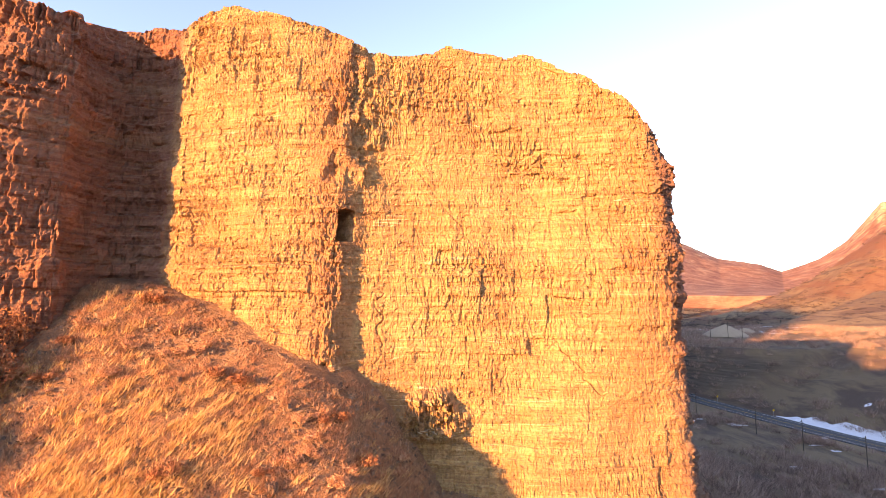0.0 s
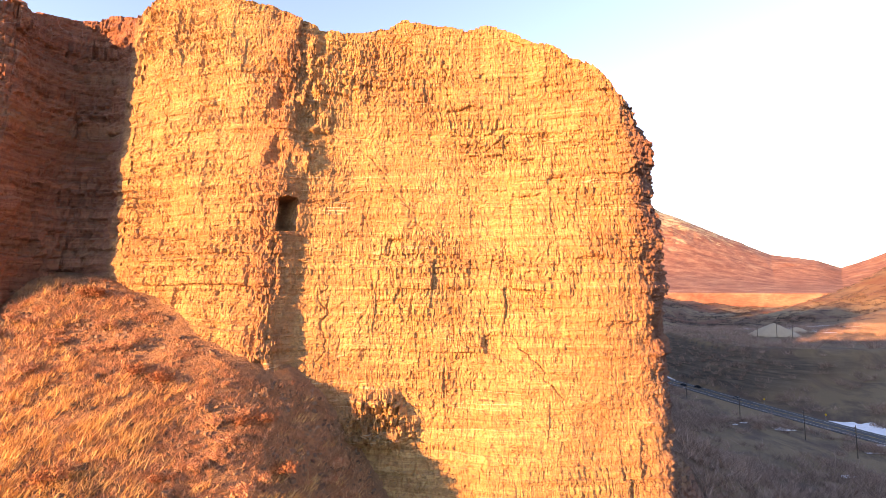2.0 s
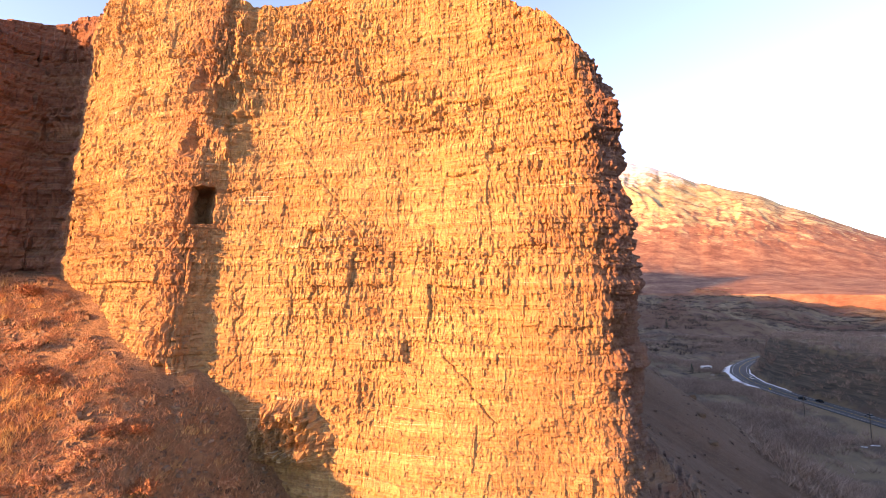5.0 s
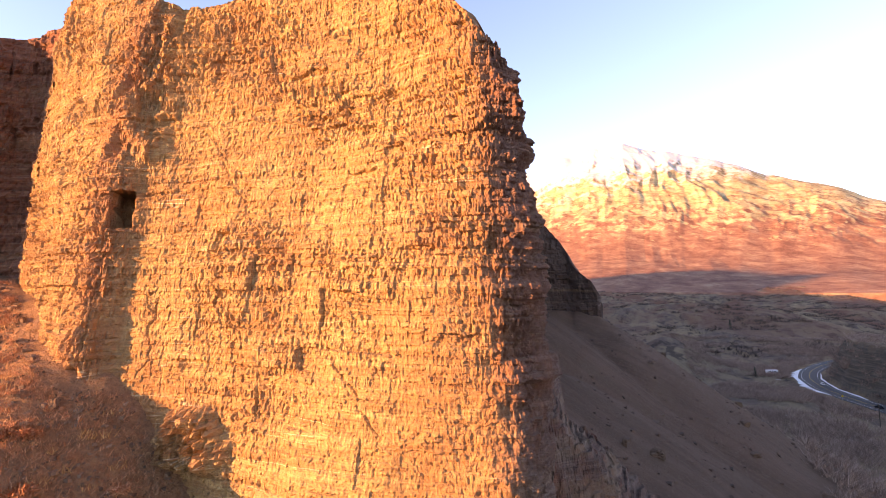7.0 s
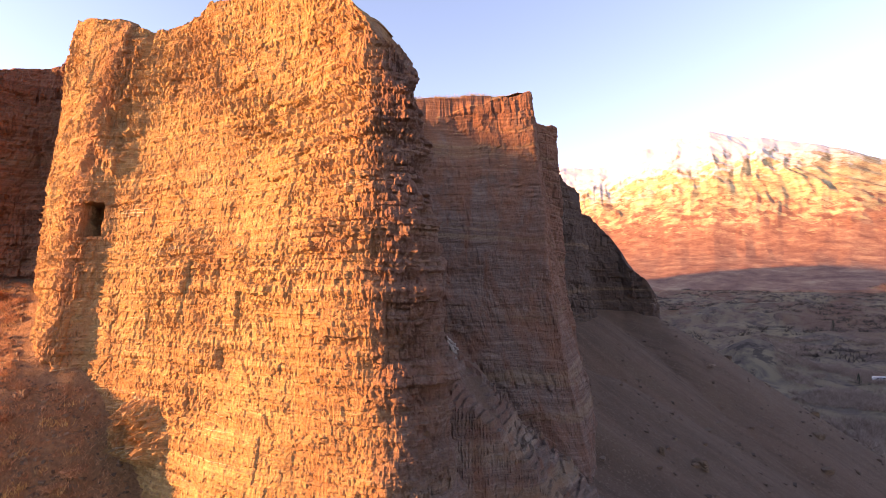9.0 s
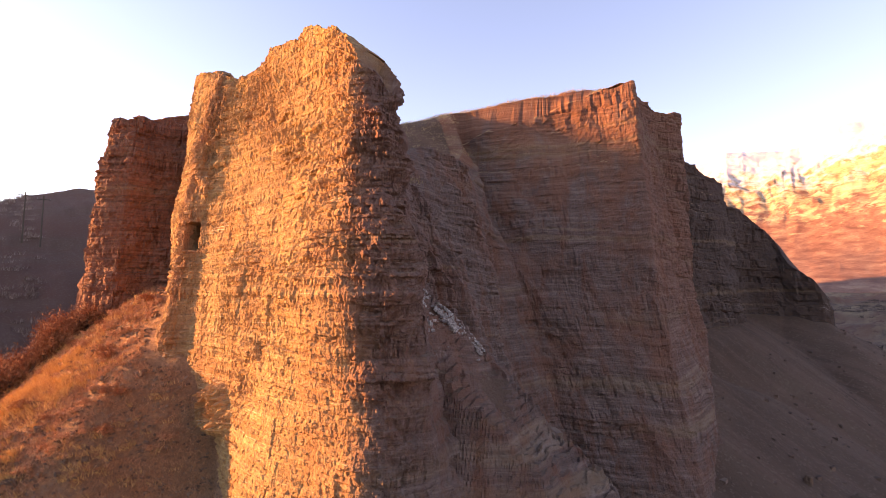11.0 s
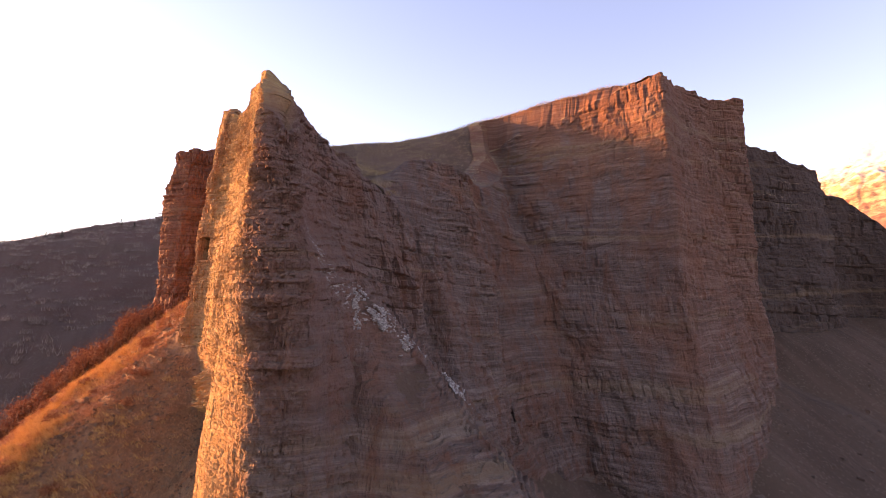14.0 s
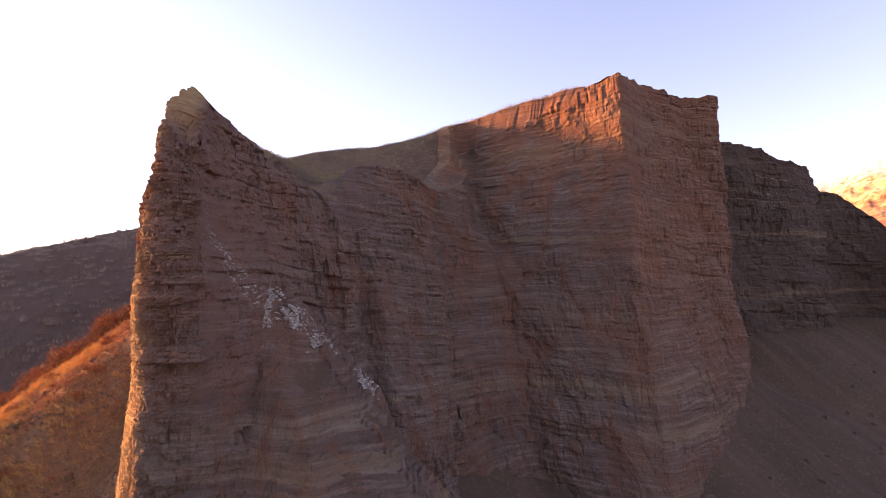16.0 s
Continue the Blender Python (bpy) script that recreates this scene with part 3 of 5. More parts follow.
def build_mountain():
    """The snowy range: a skyline by bearing, with spurs and gullies running down from it."""
    az = np.linspace(-48, 62, 1000)
    peak = np.interp(az, [-48, -35, -26, -22, -20, -17.5, -14, -11.5, -8.6, -5, -1.4, 2.5, 7.5, 11.7, 16.5, 20.8, 24.7, 28.5, 31.9, 33.7, 36.7, 38.7, 41.2, 62],
                     [0.07, 0.13, 0.188, 0.224, 0.240, 0.256, 0.248, 0.25, 0.27, 0.29, 0.295, 0.272, 0.246, 0.21, 0.18, 0.142, 0.105, 0.07, 0.058, 0.045, 0.064, 0.09, 0.145, 0.2])
    t = np.linspace(0, 1.25, 210)
    a, v = np.meshgrid(np.radians(az), t)
    far = 4300.0
    r = 1700 + v * (far - 1700)
    x, y = 20 + r * np.sin(a), 15 + r * np.cos(a)
    top = 55 + far * peak[None, :] * (1 + 0.02 * fbm(az / 1.6, az * 0, 4, 3))[None, :]
    rise = np.where(v < 1, 0.42 * v + 0.58 * step(0.30, 1.05, v) ** 1.1, 1 - 2.2 * (v - 1))
    da = np.degrees(a) + 2.5 * fbm(v * 5, a * 9, 3, 2)
    spur = ridged(da / 5.0, v * 3.2 + a * 2, 5, 21) - 0.55
    cliffs = fbm(da / 1.6, v * 26, 5, 15)
    gully = ridged(da / 0.9 + 0.6 * fbm(v * 9, a * 20, 3, 8), v * 1.6, 4, 44) - 0.6
    mid = np.clip(v * (1.02 - v) * 4, 0, 1)
    z = 60 + (top - 60) * (rise + mid * (step(0.45, 0.75, v) * (0.085 * spur + 0.035 * cliffs + 0.018 * gully) + 0.012 * spur)) - 60 * (v < 0.02)
    return tagged(mesh_object("mountain", np.stack((x, y, z), -1).reshape(-1, 3), grid_faces(*x.shape), MOUNTAIN, flat=False),
                  "snow-capped mountain range glowing in low sun", "mountain", kind="structure")


MOUNTAIN_OB = build_mountain()

# ---- the cliff ----


def smoothed(values, width):
    n = int(width)
    if n < 1:
        return values
    k = np.hanning(2 * n + 3)[1:-1]
    k /= k.sum()
    padded = np.pad(values, n, mode="edge")
    return np.convolve(padded, k, mode="valid")


def beds(seed, low, high, thin, thick):
    rng = np.random.default_rng(seed)
    return low + np.cumsum(rng.uniform(thin, thick, int((high - low) / thin)))


def blocks(s, z, seed, thin, thick, short, wide, sparse=0.0):
    """Bedded, jointed rock: each bed is broken into blocks that stand out unevenly. 0..1, and the nearness of a joint."""
    edges = beds(seed, 0, 110, thin, thick)
    k = np.searchsorted(edges, z)
    lo, hi = edges[np.maximum(k - 1, 0)], edges[np.minimum(k, len(edges) - 1)]
    length = short + (wide - short) * hashed(k, 3, seed) ** 2
    q = s / length + 31 * hashed(k, 5, seed) + 0.35 * vnoise(s / length * 0.7, k * 3.1, seed)
    b = np.floor(q)
    f = q - b
    joint = np.minimum(np.minimum(f, 1 - f) * length, np.minimum(z - lo, hi - z))
    facet = (hashed(k, b, seed + 1) - 0.5) * (f - 0.5) + (hashed(k, b, seed + 2) - 0.5) * ((z - lo) / (hi - lo + 1e-6) - 0.5)
    one = hashed(k, b, seed)
    # with sparse set, most blocks lie nearly flush and a few stand out or have dropped away
    few = 0.5 + (one - 0.5) * 0.3 + np.where(one > 0.82, 0.45, 0.0) - np.where(one < 0.14, 0.45, 0.0)
    return 0.6 * (one * (1 - sparse) + few * sparse) + 0.4 * hashed(k, 9, seed) + 0.7 * facet, joint


SCARS = [(4.6, 65.8, 1.2, 0.25), (9.0, 64.0, 0.7, 0.2), (7.8, 62.5, 0.9, 0.3), (9.8, 61.2, 0.6, 0.3), (8.1, 60.3, 1.0, 0.25), (13.7, 61.3, 1.8, 0.25),
         (0.5, 57.5, 0.5, 0.5), (-12, 66.5, 0.9, 0.25), (11.5, 56.5, 0.8, 0.3), (6.0, 52.0, 0.5, 0.5), (-1.0, 67.5, 0.8, 0.2), (13.2, 53.0, 0.9, 0.3)]


def cracks(s, z, hole_s):
    """Long wandering open cracks, mostly steep."""
    r = np.random.default_rng(77)
    depth = np.zeros(s.shape)
    s_low, s_high = ALONG[I0], ALONG[I3]
    for i in range(110):
        cs, cz, slope, length = r.uniform(s_low, s_high), r.uniform(42, 71), r.normal(0, 0.35), r.uniform(0.3, 1.0) ** 2 * 2.6
        near = (np.abs(s - cs) < 3) & (np.abs(z - cz) < 3)
        if near.any():
            a, b = s[near], z[near]
            d = np.abs(a - cs - slope * (b - cz) - 0.6 * fbm(b / 0.7, b * 0 + i, 4, i))
            depth[near] += r.uniform(0.04, 0.14) * np.exp(-(d / 0.05) ** 2) * step(length, length * 0.5, np.abs(b - cz))
    # one long crack slants down to the right of the hole
    d = np.abs(s - hole_s - (3.7 + 0.68 * (64.9 - z)) + 0.7 * fbm(z / 1.1, z * 0, 4, 90))
    depth = depth + 0.09 * np.exp(-(d / 0.07) ** 2) * step(54.5, 56, z) * step(66, 64.5, z) * (0.3 + vnoise(z / 1.2, z * 0, 91))
    return depth


def cliff(name, first, last, cell_s, cell_z, material, label, low=None):
    """A stretch of the cliff between two columns of its line, from below the ground to over the rim."""
    s0, s1 = ALONG[first], ALONG[last]
    s = np.linspace(s0 - 0.25, s1 + 0.25, max(8, int((s1 - s0) / cell_s)))
    wide = np.linspace(s0 - 4, s1 + 4, int((s1 - s0 + 8) / 0.1))
    cols = [np.interp(s, wide, smoothed(np.interp(wide, ALONG, COLUMNS[:, i]), 9)) for i in range(7)]
    top = cols[6]
    base = 20.0 if low is None else low
    top = top + 0.55 * (np.floor(4 * vnoise(s / 1.3, s * 0, 41)) / 4 + 0.4) + 0.5 * fbm(s / 3.0, s * 0, 3, 43)
    rows = int((72 - base) / cell_z)
    v = np.linspace(0, 1, rows)
    S, V = np.meshgrid(s, v)
    Z = base + (top[None, :] - base) * V
    X, Y = place_at(Z, *cols[:6])
    tx, ty = np.gradient(X, axis=1), np.gradient(Y, axis=1)
    n = np.hypot(tx, ty) + 1e-9
    nx, ny = ty / n, -tx / n
    rough, tilt, gouge = (np.interp(S, AT, v) for v in (ROUGHNESS, TILTING, GOUGES))
    # relief: broad swells, blocks, thin beds, upright flakes, open joints
    zz = Z + 0.45 * fbm(S / 11, Z / 11, 3, 50) + 0.02 * S + tilt * fbm(S / 16, Z / 16, 3, 52)
    wander = 0.4 * fbm(S / 2.6, Z / 2.6, 2, 4)
    g = max(0.72, cell_s / 0.075)
    big, jb = blocks(S + wander, zz + 0.3 * fbm(S / 3, Z / 3, 2, 6), 3, 0.9, 3.0, 1.0, 4.0)
    mid, jm = blocks(S + 0.5 * wander, zz + 0.07 * fbm(S / 0.9, Z / 0.9, 2, 8), 5, 0.2 * g, 0.7 * g, 0.16 * g, 0.9 * g, 0.8)
    fine, jf = blocks(S, zz, 9, 0.09 * g, 0.24 * g, 0.25 * g, 1.2 * g)
    chip, jc = blocks(S + 0.10 * fbm(S * 1.3, Z * 1.3, 2, 14), Z + 0.10 * fbm(S * 1.3, Z * 1.3, 2, 24), 11, 0.14 * g, 0.5 * g, 0.08 * g, 0.3 * g, 0.6)
    swell = fbm(S / 7, Z / 11, 4, 60)
    patch = step(-0.28, 0.36, fbm(S / 5, Z / 4, 4, 80))
    tip = np.exp(-((S - ALONG[I0 + 12]) / 2.4) ** 2)
    blocky = rough * (0.4 + 0.6 * patch + 0.6 * tip)
    back = step(ALONG[I1 - 1], ALONG[I1 + 1], S)
    calm = np.maximum(np.maximum(back, tip), 0.65 + 0.35 * step(50, 61, Z))
    out = 0.9 * swell + (0.26 + 0.10 * back) * (big - 0.5) * blocky + (0.19 + 0.08 * back) * calm * (mid - 0.5) * blocky + (0.10 + 0.06 * back) * (fine - 0.5) + (0.12 + 0.06 * back) * min(1.0, 1.3 / g ** 2) * calm * (chip - 0.55) * (0.5 + 0.7 * patch)
    out = out - (0.07 + 0.15 * back) * np.exp(-jb / 0.05) * patch - 0.04 * np.exp(-jm / 0.04) * blocky
    out = rough * (out + (0.05 + 0.08 * tip) * fbm(S / 0.6, Z / 0.6, 3, 90) + 0.65 * tip * fbm(S / 1.4, Z / 1.2, 3, 96) + gouge * fbm(S / 3.0 + Z / 6.0, Z / 14.0, 4, 95))
    hole_s = np.interp(-5.75, LINE[I0:I0 + 12, 0], ALONG[I0:I0 + 12])
    out = out - cracks(S, Z, hole_s)
    # the groove that drops from the rim through the hole to the foot
    lip = S - hole_s + 0.15 + 0.5 * fbm(Z / 1.3, Z * 0, 4, 70)
    depth = np.interp(Z, [40, 49, 54, 57.5, 61, 65, 71, 74], [0.1, 0.1, 0.1, 0.1, 0.1, 0.15, 0.2, 0.2])
    out = out - depth * step(0.0, 0.18, lip) * np.exp(-np.maximum(lip, 0) / 2.2)
    # above the hole the corner is half filled and broken
    out = out + (0.45 + 1.2 * fbm(S / 1.5, Z / 2.0, 4, 74)) * step(61.0, 63.5, Z) * np.exp(-((S - hole_s - 0.9) / 1.2) ** 2)
    out = out - np.maximum(0.0, 1.5 * fbm(S / 1.4, Z / 1.8, 4, 75)) * np.exp(-((S - hole_s + 1.3) / 0.9) ** 2)
    # a rough reddish lump left standing at the foot
    lump = step(2.1, 1.2, np.hypot((S - hole_s - 5.6) / 1.15, (Z - 47.9) / 0.85) + 0.9 * fbm(S / 1.2, Z / 1.2, 3, 73))
    out = out + lump * (0.75 + 0.5 * (mid - 0.5) + 0.4 * (chip - 0.5))
    # scars below small overhangs
    for sx, sz, wide_s, tall in SCARS:
        ds, dz = S - hole_s - (sx + 5.9), Z - sz + 0.25 * fbm(S / 0.7, Z * 0, 3, 71)
        out = out - 0.16 * step(wide_s, wide_s * 0.75, np.abs(ds) + 0.3 * fbm(S, Z * 2, 2, 72)) * step(tall, tall * 0.9, dz) * step(-2.5 * tall, tall, dz)
    hole = step(0.75, 0.55, np.abs(S - hole_s + 0.12 * fbm(S * 2, Z * 2, 2, 1))) * step(1.0, 0.85, np.abs(Z - 59.35 + 0.2 * fbm(S * 2, Z * 2, 2, 3)))
    out = out - 1.7 * hole
    line_x, line_y = X[-1], Y[-1]
    X, Y = X + nx * out, Y + ny * out
    # over the rim and inward
    # the fin narrows to a blade: there both sides close on a shared crest
    gap, opposite = np.full(s.shape, 99.0), Z[-1].copy()
    for lo, hi, line0, line1 in ((I0 + 6, I1 - 1, I1 - 1, I1 + 4), (I1 - 1, I1 + 4, I0 + 6, I1)):
        here = (s >= ALONG[lo]) & (s < ALONG[hi])
        d, k = to_line(X[-1], Y[-1], RIM[line0:line1])
        gap, opposite = np.where(here, d, gap), np.where(here, np.interp(k, np.arange(line1 - line0), COLUMNS[line0:line1, 6]), opposite)
    room = np.clip(0.85 * gap / 4.2, 0.02, 1)
    thick = step(4.5, 7.5, gap)
    share = np.array([0.12, 0.26, 0.45, 0.7, 1.0])[:, None]
    run = 4.2 * share * room
    ease = step(0.1, 0.6, share) * thick
    cx, cy = X[-1] + (line_x - X[-1]) * ease - nx[-1] * run, Y[-1] + (line_y - Y[-1]) * ease - ny[-1] * run
    blade = Z[-1] + 0.85 * share * (opposite - Z[-1]) + 0.5 * share * (1 - share)
    broad = Z[-1] + (plateau(cx.ravel(), cy.ravel()).reshape(cx.shape) - Z[-1]) * step(0.3, 2.0, run) + 0.05 - 0.25 * step(2.4, 4.2, run)
    cz = blade + (broad - blade) * thick + 0.3 * fbm(cx / 0.8, cy / 0.8, 3, 7) * step(1.0, 0.5, share)
    X, Y, Z = np.vstack((X, cx)), np.vstack((Y, cy)), np.vstack((Z, cz))
    ob = mesh_object(name, np.stack((X, Y, Z), -1).reshape(-1, 3), grid_faces(*X.shape), material)
    return tagged(ob, label, "cliff", kind="structure")


cliff("cliff_west", 0, 3, 0.4, 0.4, ROCK, "rust-red layered cliff running on westward", low=42)
cliff("cliff_left", 3, I0, 0.10, 0.11, ROCK, "rust-red layered cliff buttress beside the fin", low=42)
cliff("cliff_fin", I0, I1, 0.052, 0.058, ROCK, "tall tan layered rock face lit by low sun", low=30)
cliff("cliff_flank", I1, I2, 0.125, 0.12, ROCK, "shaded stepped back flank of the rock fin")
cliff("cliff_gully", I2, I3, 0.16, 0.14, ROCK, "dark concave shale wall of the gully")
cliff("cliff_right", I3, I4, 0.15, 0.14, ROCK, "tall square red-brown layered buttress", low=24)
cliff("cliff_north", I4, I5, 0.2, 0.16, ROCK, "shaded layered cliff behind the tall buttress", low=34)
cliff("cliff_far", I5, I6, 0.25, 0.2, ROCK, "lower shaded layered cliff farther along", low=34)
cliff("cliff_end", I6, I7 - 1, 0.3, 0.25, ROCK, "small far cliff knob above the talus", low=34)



def rock_rib():
    """The ledgy rib of bedrock below the flank."""
    x, y = np.meshgrid(np.arange(7.0, 33, 0.09), np.arange(34.5, 60, 0.09))
    z = land(x.ravel(), y.ravel()).reshape(x.shape)
    along, across = (x - 9.9) * 0.8 + (y - 38.75) * 0.6, (x - 9.9) * -0.6 + (y - 38.75) * 0.8
    tread = z / 0.42 + 1.6 * fbm(x / 4, y / 4, 4, 31)
    ledge = (np.floor(tread) + step(0.2, 0.6, tread - np.floor(tread)) - tread) * 0.42
    crack = hashed(np.floor(along / 0.55 + 3 * fbm(x / 2, y / 2, 2, 36)), np.floor(tread), 5)
    z = z + 1.2 * ledge + 0.8 * fbm(x / 1.8, y / 1.8, 5, 33) + 0.14 * (crack - 0.3) + 0.15
    z = z - 1.2 * step(5.5, 10, np.abs(across + 0.5) + 1.5 * fbm(x / 3, y / 3, 3, 34)) - 1.5 * step(16, 22, along + 3 * fbm(x / 3, y / 3, 2, 35)) - 2 * step(-3, -5, along)
    return tagged(mesh_object("rock_rib", np.stack((x, y, z), -1).reshape(-1, 3), grid_faces(*x.shape), ROCK),
                  "shaded ledgy bedrock rib below the fin", "rock", kind="structure")


rock_rib()

# ---- the road ----


def road_strip(name, offset, width, z, material, label, category):
    t = np.linspace(0, len(ROAD) - 1, 240)
    k = np.arange(len(ROAD))
    x, y = smoothed(np.interp(t, k, ROAD[:, 0]), 9), smoothed(np.interp(t, k, ROAD[:, 1]), 9)
    tx, ty = np.gradient(x), np.gradient(y)
    n = np.hypot(tx, ty)
    nx, ny = ty / n, -tx / n
    half = width / 2
    rows = [(x + nx * (offset + o), y + ny * (offset + o), np.full(x.shape, z) - drop) for o, drop in ((-half, 0.25), (-half, 0), (half, 0), (half, 0.25))]
    v = np.stack([np.stack(r, -1) for r in rows])
    return tagged(mesh_object(name, v.reshape(-1, 3), grid_faces(4, len(t)), material), label, category, kind="structure")


road_strip("road", 0, 13.0, 0.25, ASPHALT, "grey two-lane asphalt highway curving through the valley", "road")

# ---- plants and stones ----


def plain(name, stops, scale=2.0, rough=0.9, per_piece=0.5, bump=0.0):
    """A material whose colour varies by place and from piece to piece."""
    m = Nodes(name)
    n = m.noise(m.place, scale, 5, 0.65)
    mixed = m.maths("ADD", m.maths("MULTIPLY", n, 1 - per_piece), m.maths("MULTIPLY", m.random(), per_piece))
    c = m.ramp(mixed, stops)
    if bump:
        m.bump(n, bump, 0.05)
    return m.done(c, rough)


STRAW = plain("dry_straw_grass", ((0.25, (0.46, 0.25, 0.09)), (0.5, (0.64, 0.41, 0.17)), (0.8, (0.76, 0.55, 0.28))), 0.4)
PALE_GRASS = plain("faded_top_grass", ((0.25, (0.24, 0.155, 0.085)), (0.5, (0.36, 0.25, 0.14)), (0.8, (0.50, 0.38, 0.23))), 0.4)
SAGE = plain("dry_sage_twigs", ((0.25, (0.27, 0.12, 0.065)), (0.5, (0.43, 0.22, 0.12)), (0.8, (0.60, 0.37, 0.22))), 1.5)
RUST = plain("rust_red_twigs", ((0.25, (0.17, 0.062, 0.03)), (0.5, (0.28, 0.115, 0.055)), (0.8, (0.38, 0.18, 0.09))), 1.0)
BARK = plain("dead_twig_bark", ((0.3, (0.06, 0.04, 0.03)), (0.7, (0.13, 0.09, 0.065))), 3.0)
GREY_TWIG = plain("bare_grey_brush", ((0.25, (0.14, 0.09, 0.072)), (0.5, (0.28, 0.19, 0.15)), (0.8, (0.44, 0.32, 0.255))), 0.05)
DARK_TWIG = plain("dark_far_brush", ((0.25, (0.05, 0.034, 0.028)), (0.5, (0.085, 0.06, 0.048)), (0.8, (0.14, 0.10, 0.08))), 0.05)
STONE = plain("loose_stone", ((0.2, (0.10, 0.064, 0.045)), (0.5, (0.17, 0.11, 0.075)), (0.85, (0.28, 0.20, 0.14))), 2.0, bump=0.6)
DARK_STONE = plain("dull_talus_stone", ((0.2, (0.07, 0.045, 0.035)), (0.5, (0.125, 0.08, 0.06)), (0.85, (0.20, 0.135, 0.10))), 2.0, bump=0.6)
PALE_STONE = plain("pale_vein_rubble", ((0.2, (0.17, 0.14, 0.125)), (0.6, (0.34, 0.30, 0.275)), (0.9, (0.56, 0.52, 0.48))), 2.0)
CONIFER = plain("dark_juniper", ((0.3, (0.02, 0.028, 0.016)), (0.7, (0.05, 0.06, 0.035))), 1.0)
SNOW = plain("old_snow", ((0.3, (0.62, 0.63, 0.66)), (0.7, (0.8, 0.8, 0.82))), 0.5, 0.6, 0.0)
rng = np.random.default_rng(7)


def blades(points, height, spread, width, lean, count, seed, whole=True, fan=0.38):
    """Tufts of thin blades, two triangles each, bending towards lean."""
    r = np.random.default_rng(seed)
    n = len(points)
    root = np.repeat(points, count, 0) + np.column_stack((r.normal(0, spread, n * count), r.normal(0, spread, n * count), np.zeros(n * count)))
    size = np.repeat(r.uniform(0.6, 1.3, n), count) * r.uniform(0.5, 1.15, n * count) * height
    away = r.normal(0, fan, (n * count, 2)) + np.asarray(lean)
    yaw = r.uniform(0, 2 * np.pi, n * count)
    side = np.column_stack((np.cos(yaw), np.sin(yaw), np.zeros(n * count))) * width
    mid = root + np.column_stack((away * 0.35 * size[:, None], 0.62 * size))
    tip = root + np.column_stack((away * size[:, None], 0.95 * size))
    v = np.stack((root - side, root + side, mid + side * 0.7, mid - side * 0.7, tip), 1).reshape(-1, 3)
    k = np.arange(n * count)[:, None] * 5
    f = np.concatenate((k + [0, 1, 2], k + [0, 2, 3], k + [3, 2, 4])) if whole else k + [0, 1, 4]
    return v, f


def on_land(x, y, sink=0.0):
    return np.column_stack((x, y, land(x, y) - sink))


def scatter_box(n, x0, x1, y0, y1, keep=None, seed=0):
    r = np.random.default_rng(seed)
    x, y = r.uniform(x0, x1, n), r.uniform(y0, y1, n)
    if keep is not None:
        ok = keep(x, y, r.random(n))
        x, y = x[ok], y[ok]
    return x, y


def outside_rock(x, y, gap=0.2):
    d, _ = to_line(x, y, LINE)
    return ~inside(x, y, FOOT_AREA) & (d > gap)


def spur_grass():
    """Dry bunch grass on the spur, thick low down and thin near the rock."""
    def keep(x, y, r):
        patch = fbm(x / 3.2, y / 3.2, 4, 101)
        low = step(28.5, 17, y) * 0.9 + 0.09
        return outside_rock(x, y, 0.8) & (r < low * step(-0.25, 0.15, patch) * step(6, -2, x)) & (x < 8)
    x, y = scatter_box(26000, -32, 6, 2, 31, keep, 3)
    p = on_land(x, y, 0.03)
    v, f = blades(p, 0.55, 0.17, 0.017, (0.75, -0.35), 18, 5, False)
    tagged(mesh_object("dry_grass", v, f, STRAW), "golden dry bunch grass bending on the spur", "grass", kind="stuff")
    x, y = scatter_box(36000, -30, 8, 5, 32, lambda a, b, r: outside_rock(a, b, 0.3) & (r < 0.9 * step(-0.3, 0.1, fbm(a / 1.4, b / 1.4, 3, 19))), 4)
    v, f = blades(on_land(x, y, 0.02), 0.26, 0.13, 0.014, (0.25, -0.1), 10, 6, False, 0.6)
    tagged(mesh_object("short_weeds", v, f, SAGE), "short rusty dead weeds among the scree", "weeds", kind="stuff")

    x, y = scatter_box(9000, -22, 5, 12, 31, lambda a, b, r: outside_rock(a, b, 0.3) & (r < step(-0.15, 0.15, fbm(a / 0.9, b / 0.9, 3, 29))), 14)
    v, f = blades(on_land(x, y, 0.02), 0.30, 0.10, 0.018, (0.1, 0.0), 12, 16, False, 0.7)
    tagged(mesh_object("russet_weeds", v, f, SAGE), "low russet-tan dead weeds over the gravel", "weeds", kind="stuff")


def top_grass():
    def keep(x, y, r):
        d, _ = to_line(x, y, RIM)
        return inside(x, y, RIM_AREA) & (d > 1.0) & (r < 0.9)
    x, y = scatter_box(16000, -58, 2, 36, 104, keep, 8)
    p = np.column_stack((x, y, plateau(x, y) - 0.05))
    v, f = blades(p, 0.20, 0.35, 0.03, (0.3, 0.0), 12, 9, False, 0.7)
    tagged(mesh_object("plateau_grass", v, f, PALE_GRASS), "pale dry grass covering the cliff top", "grass", kind="stuff")


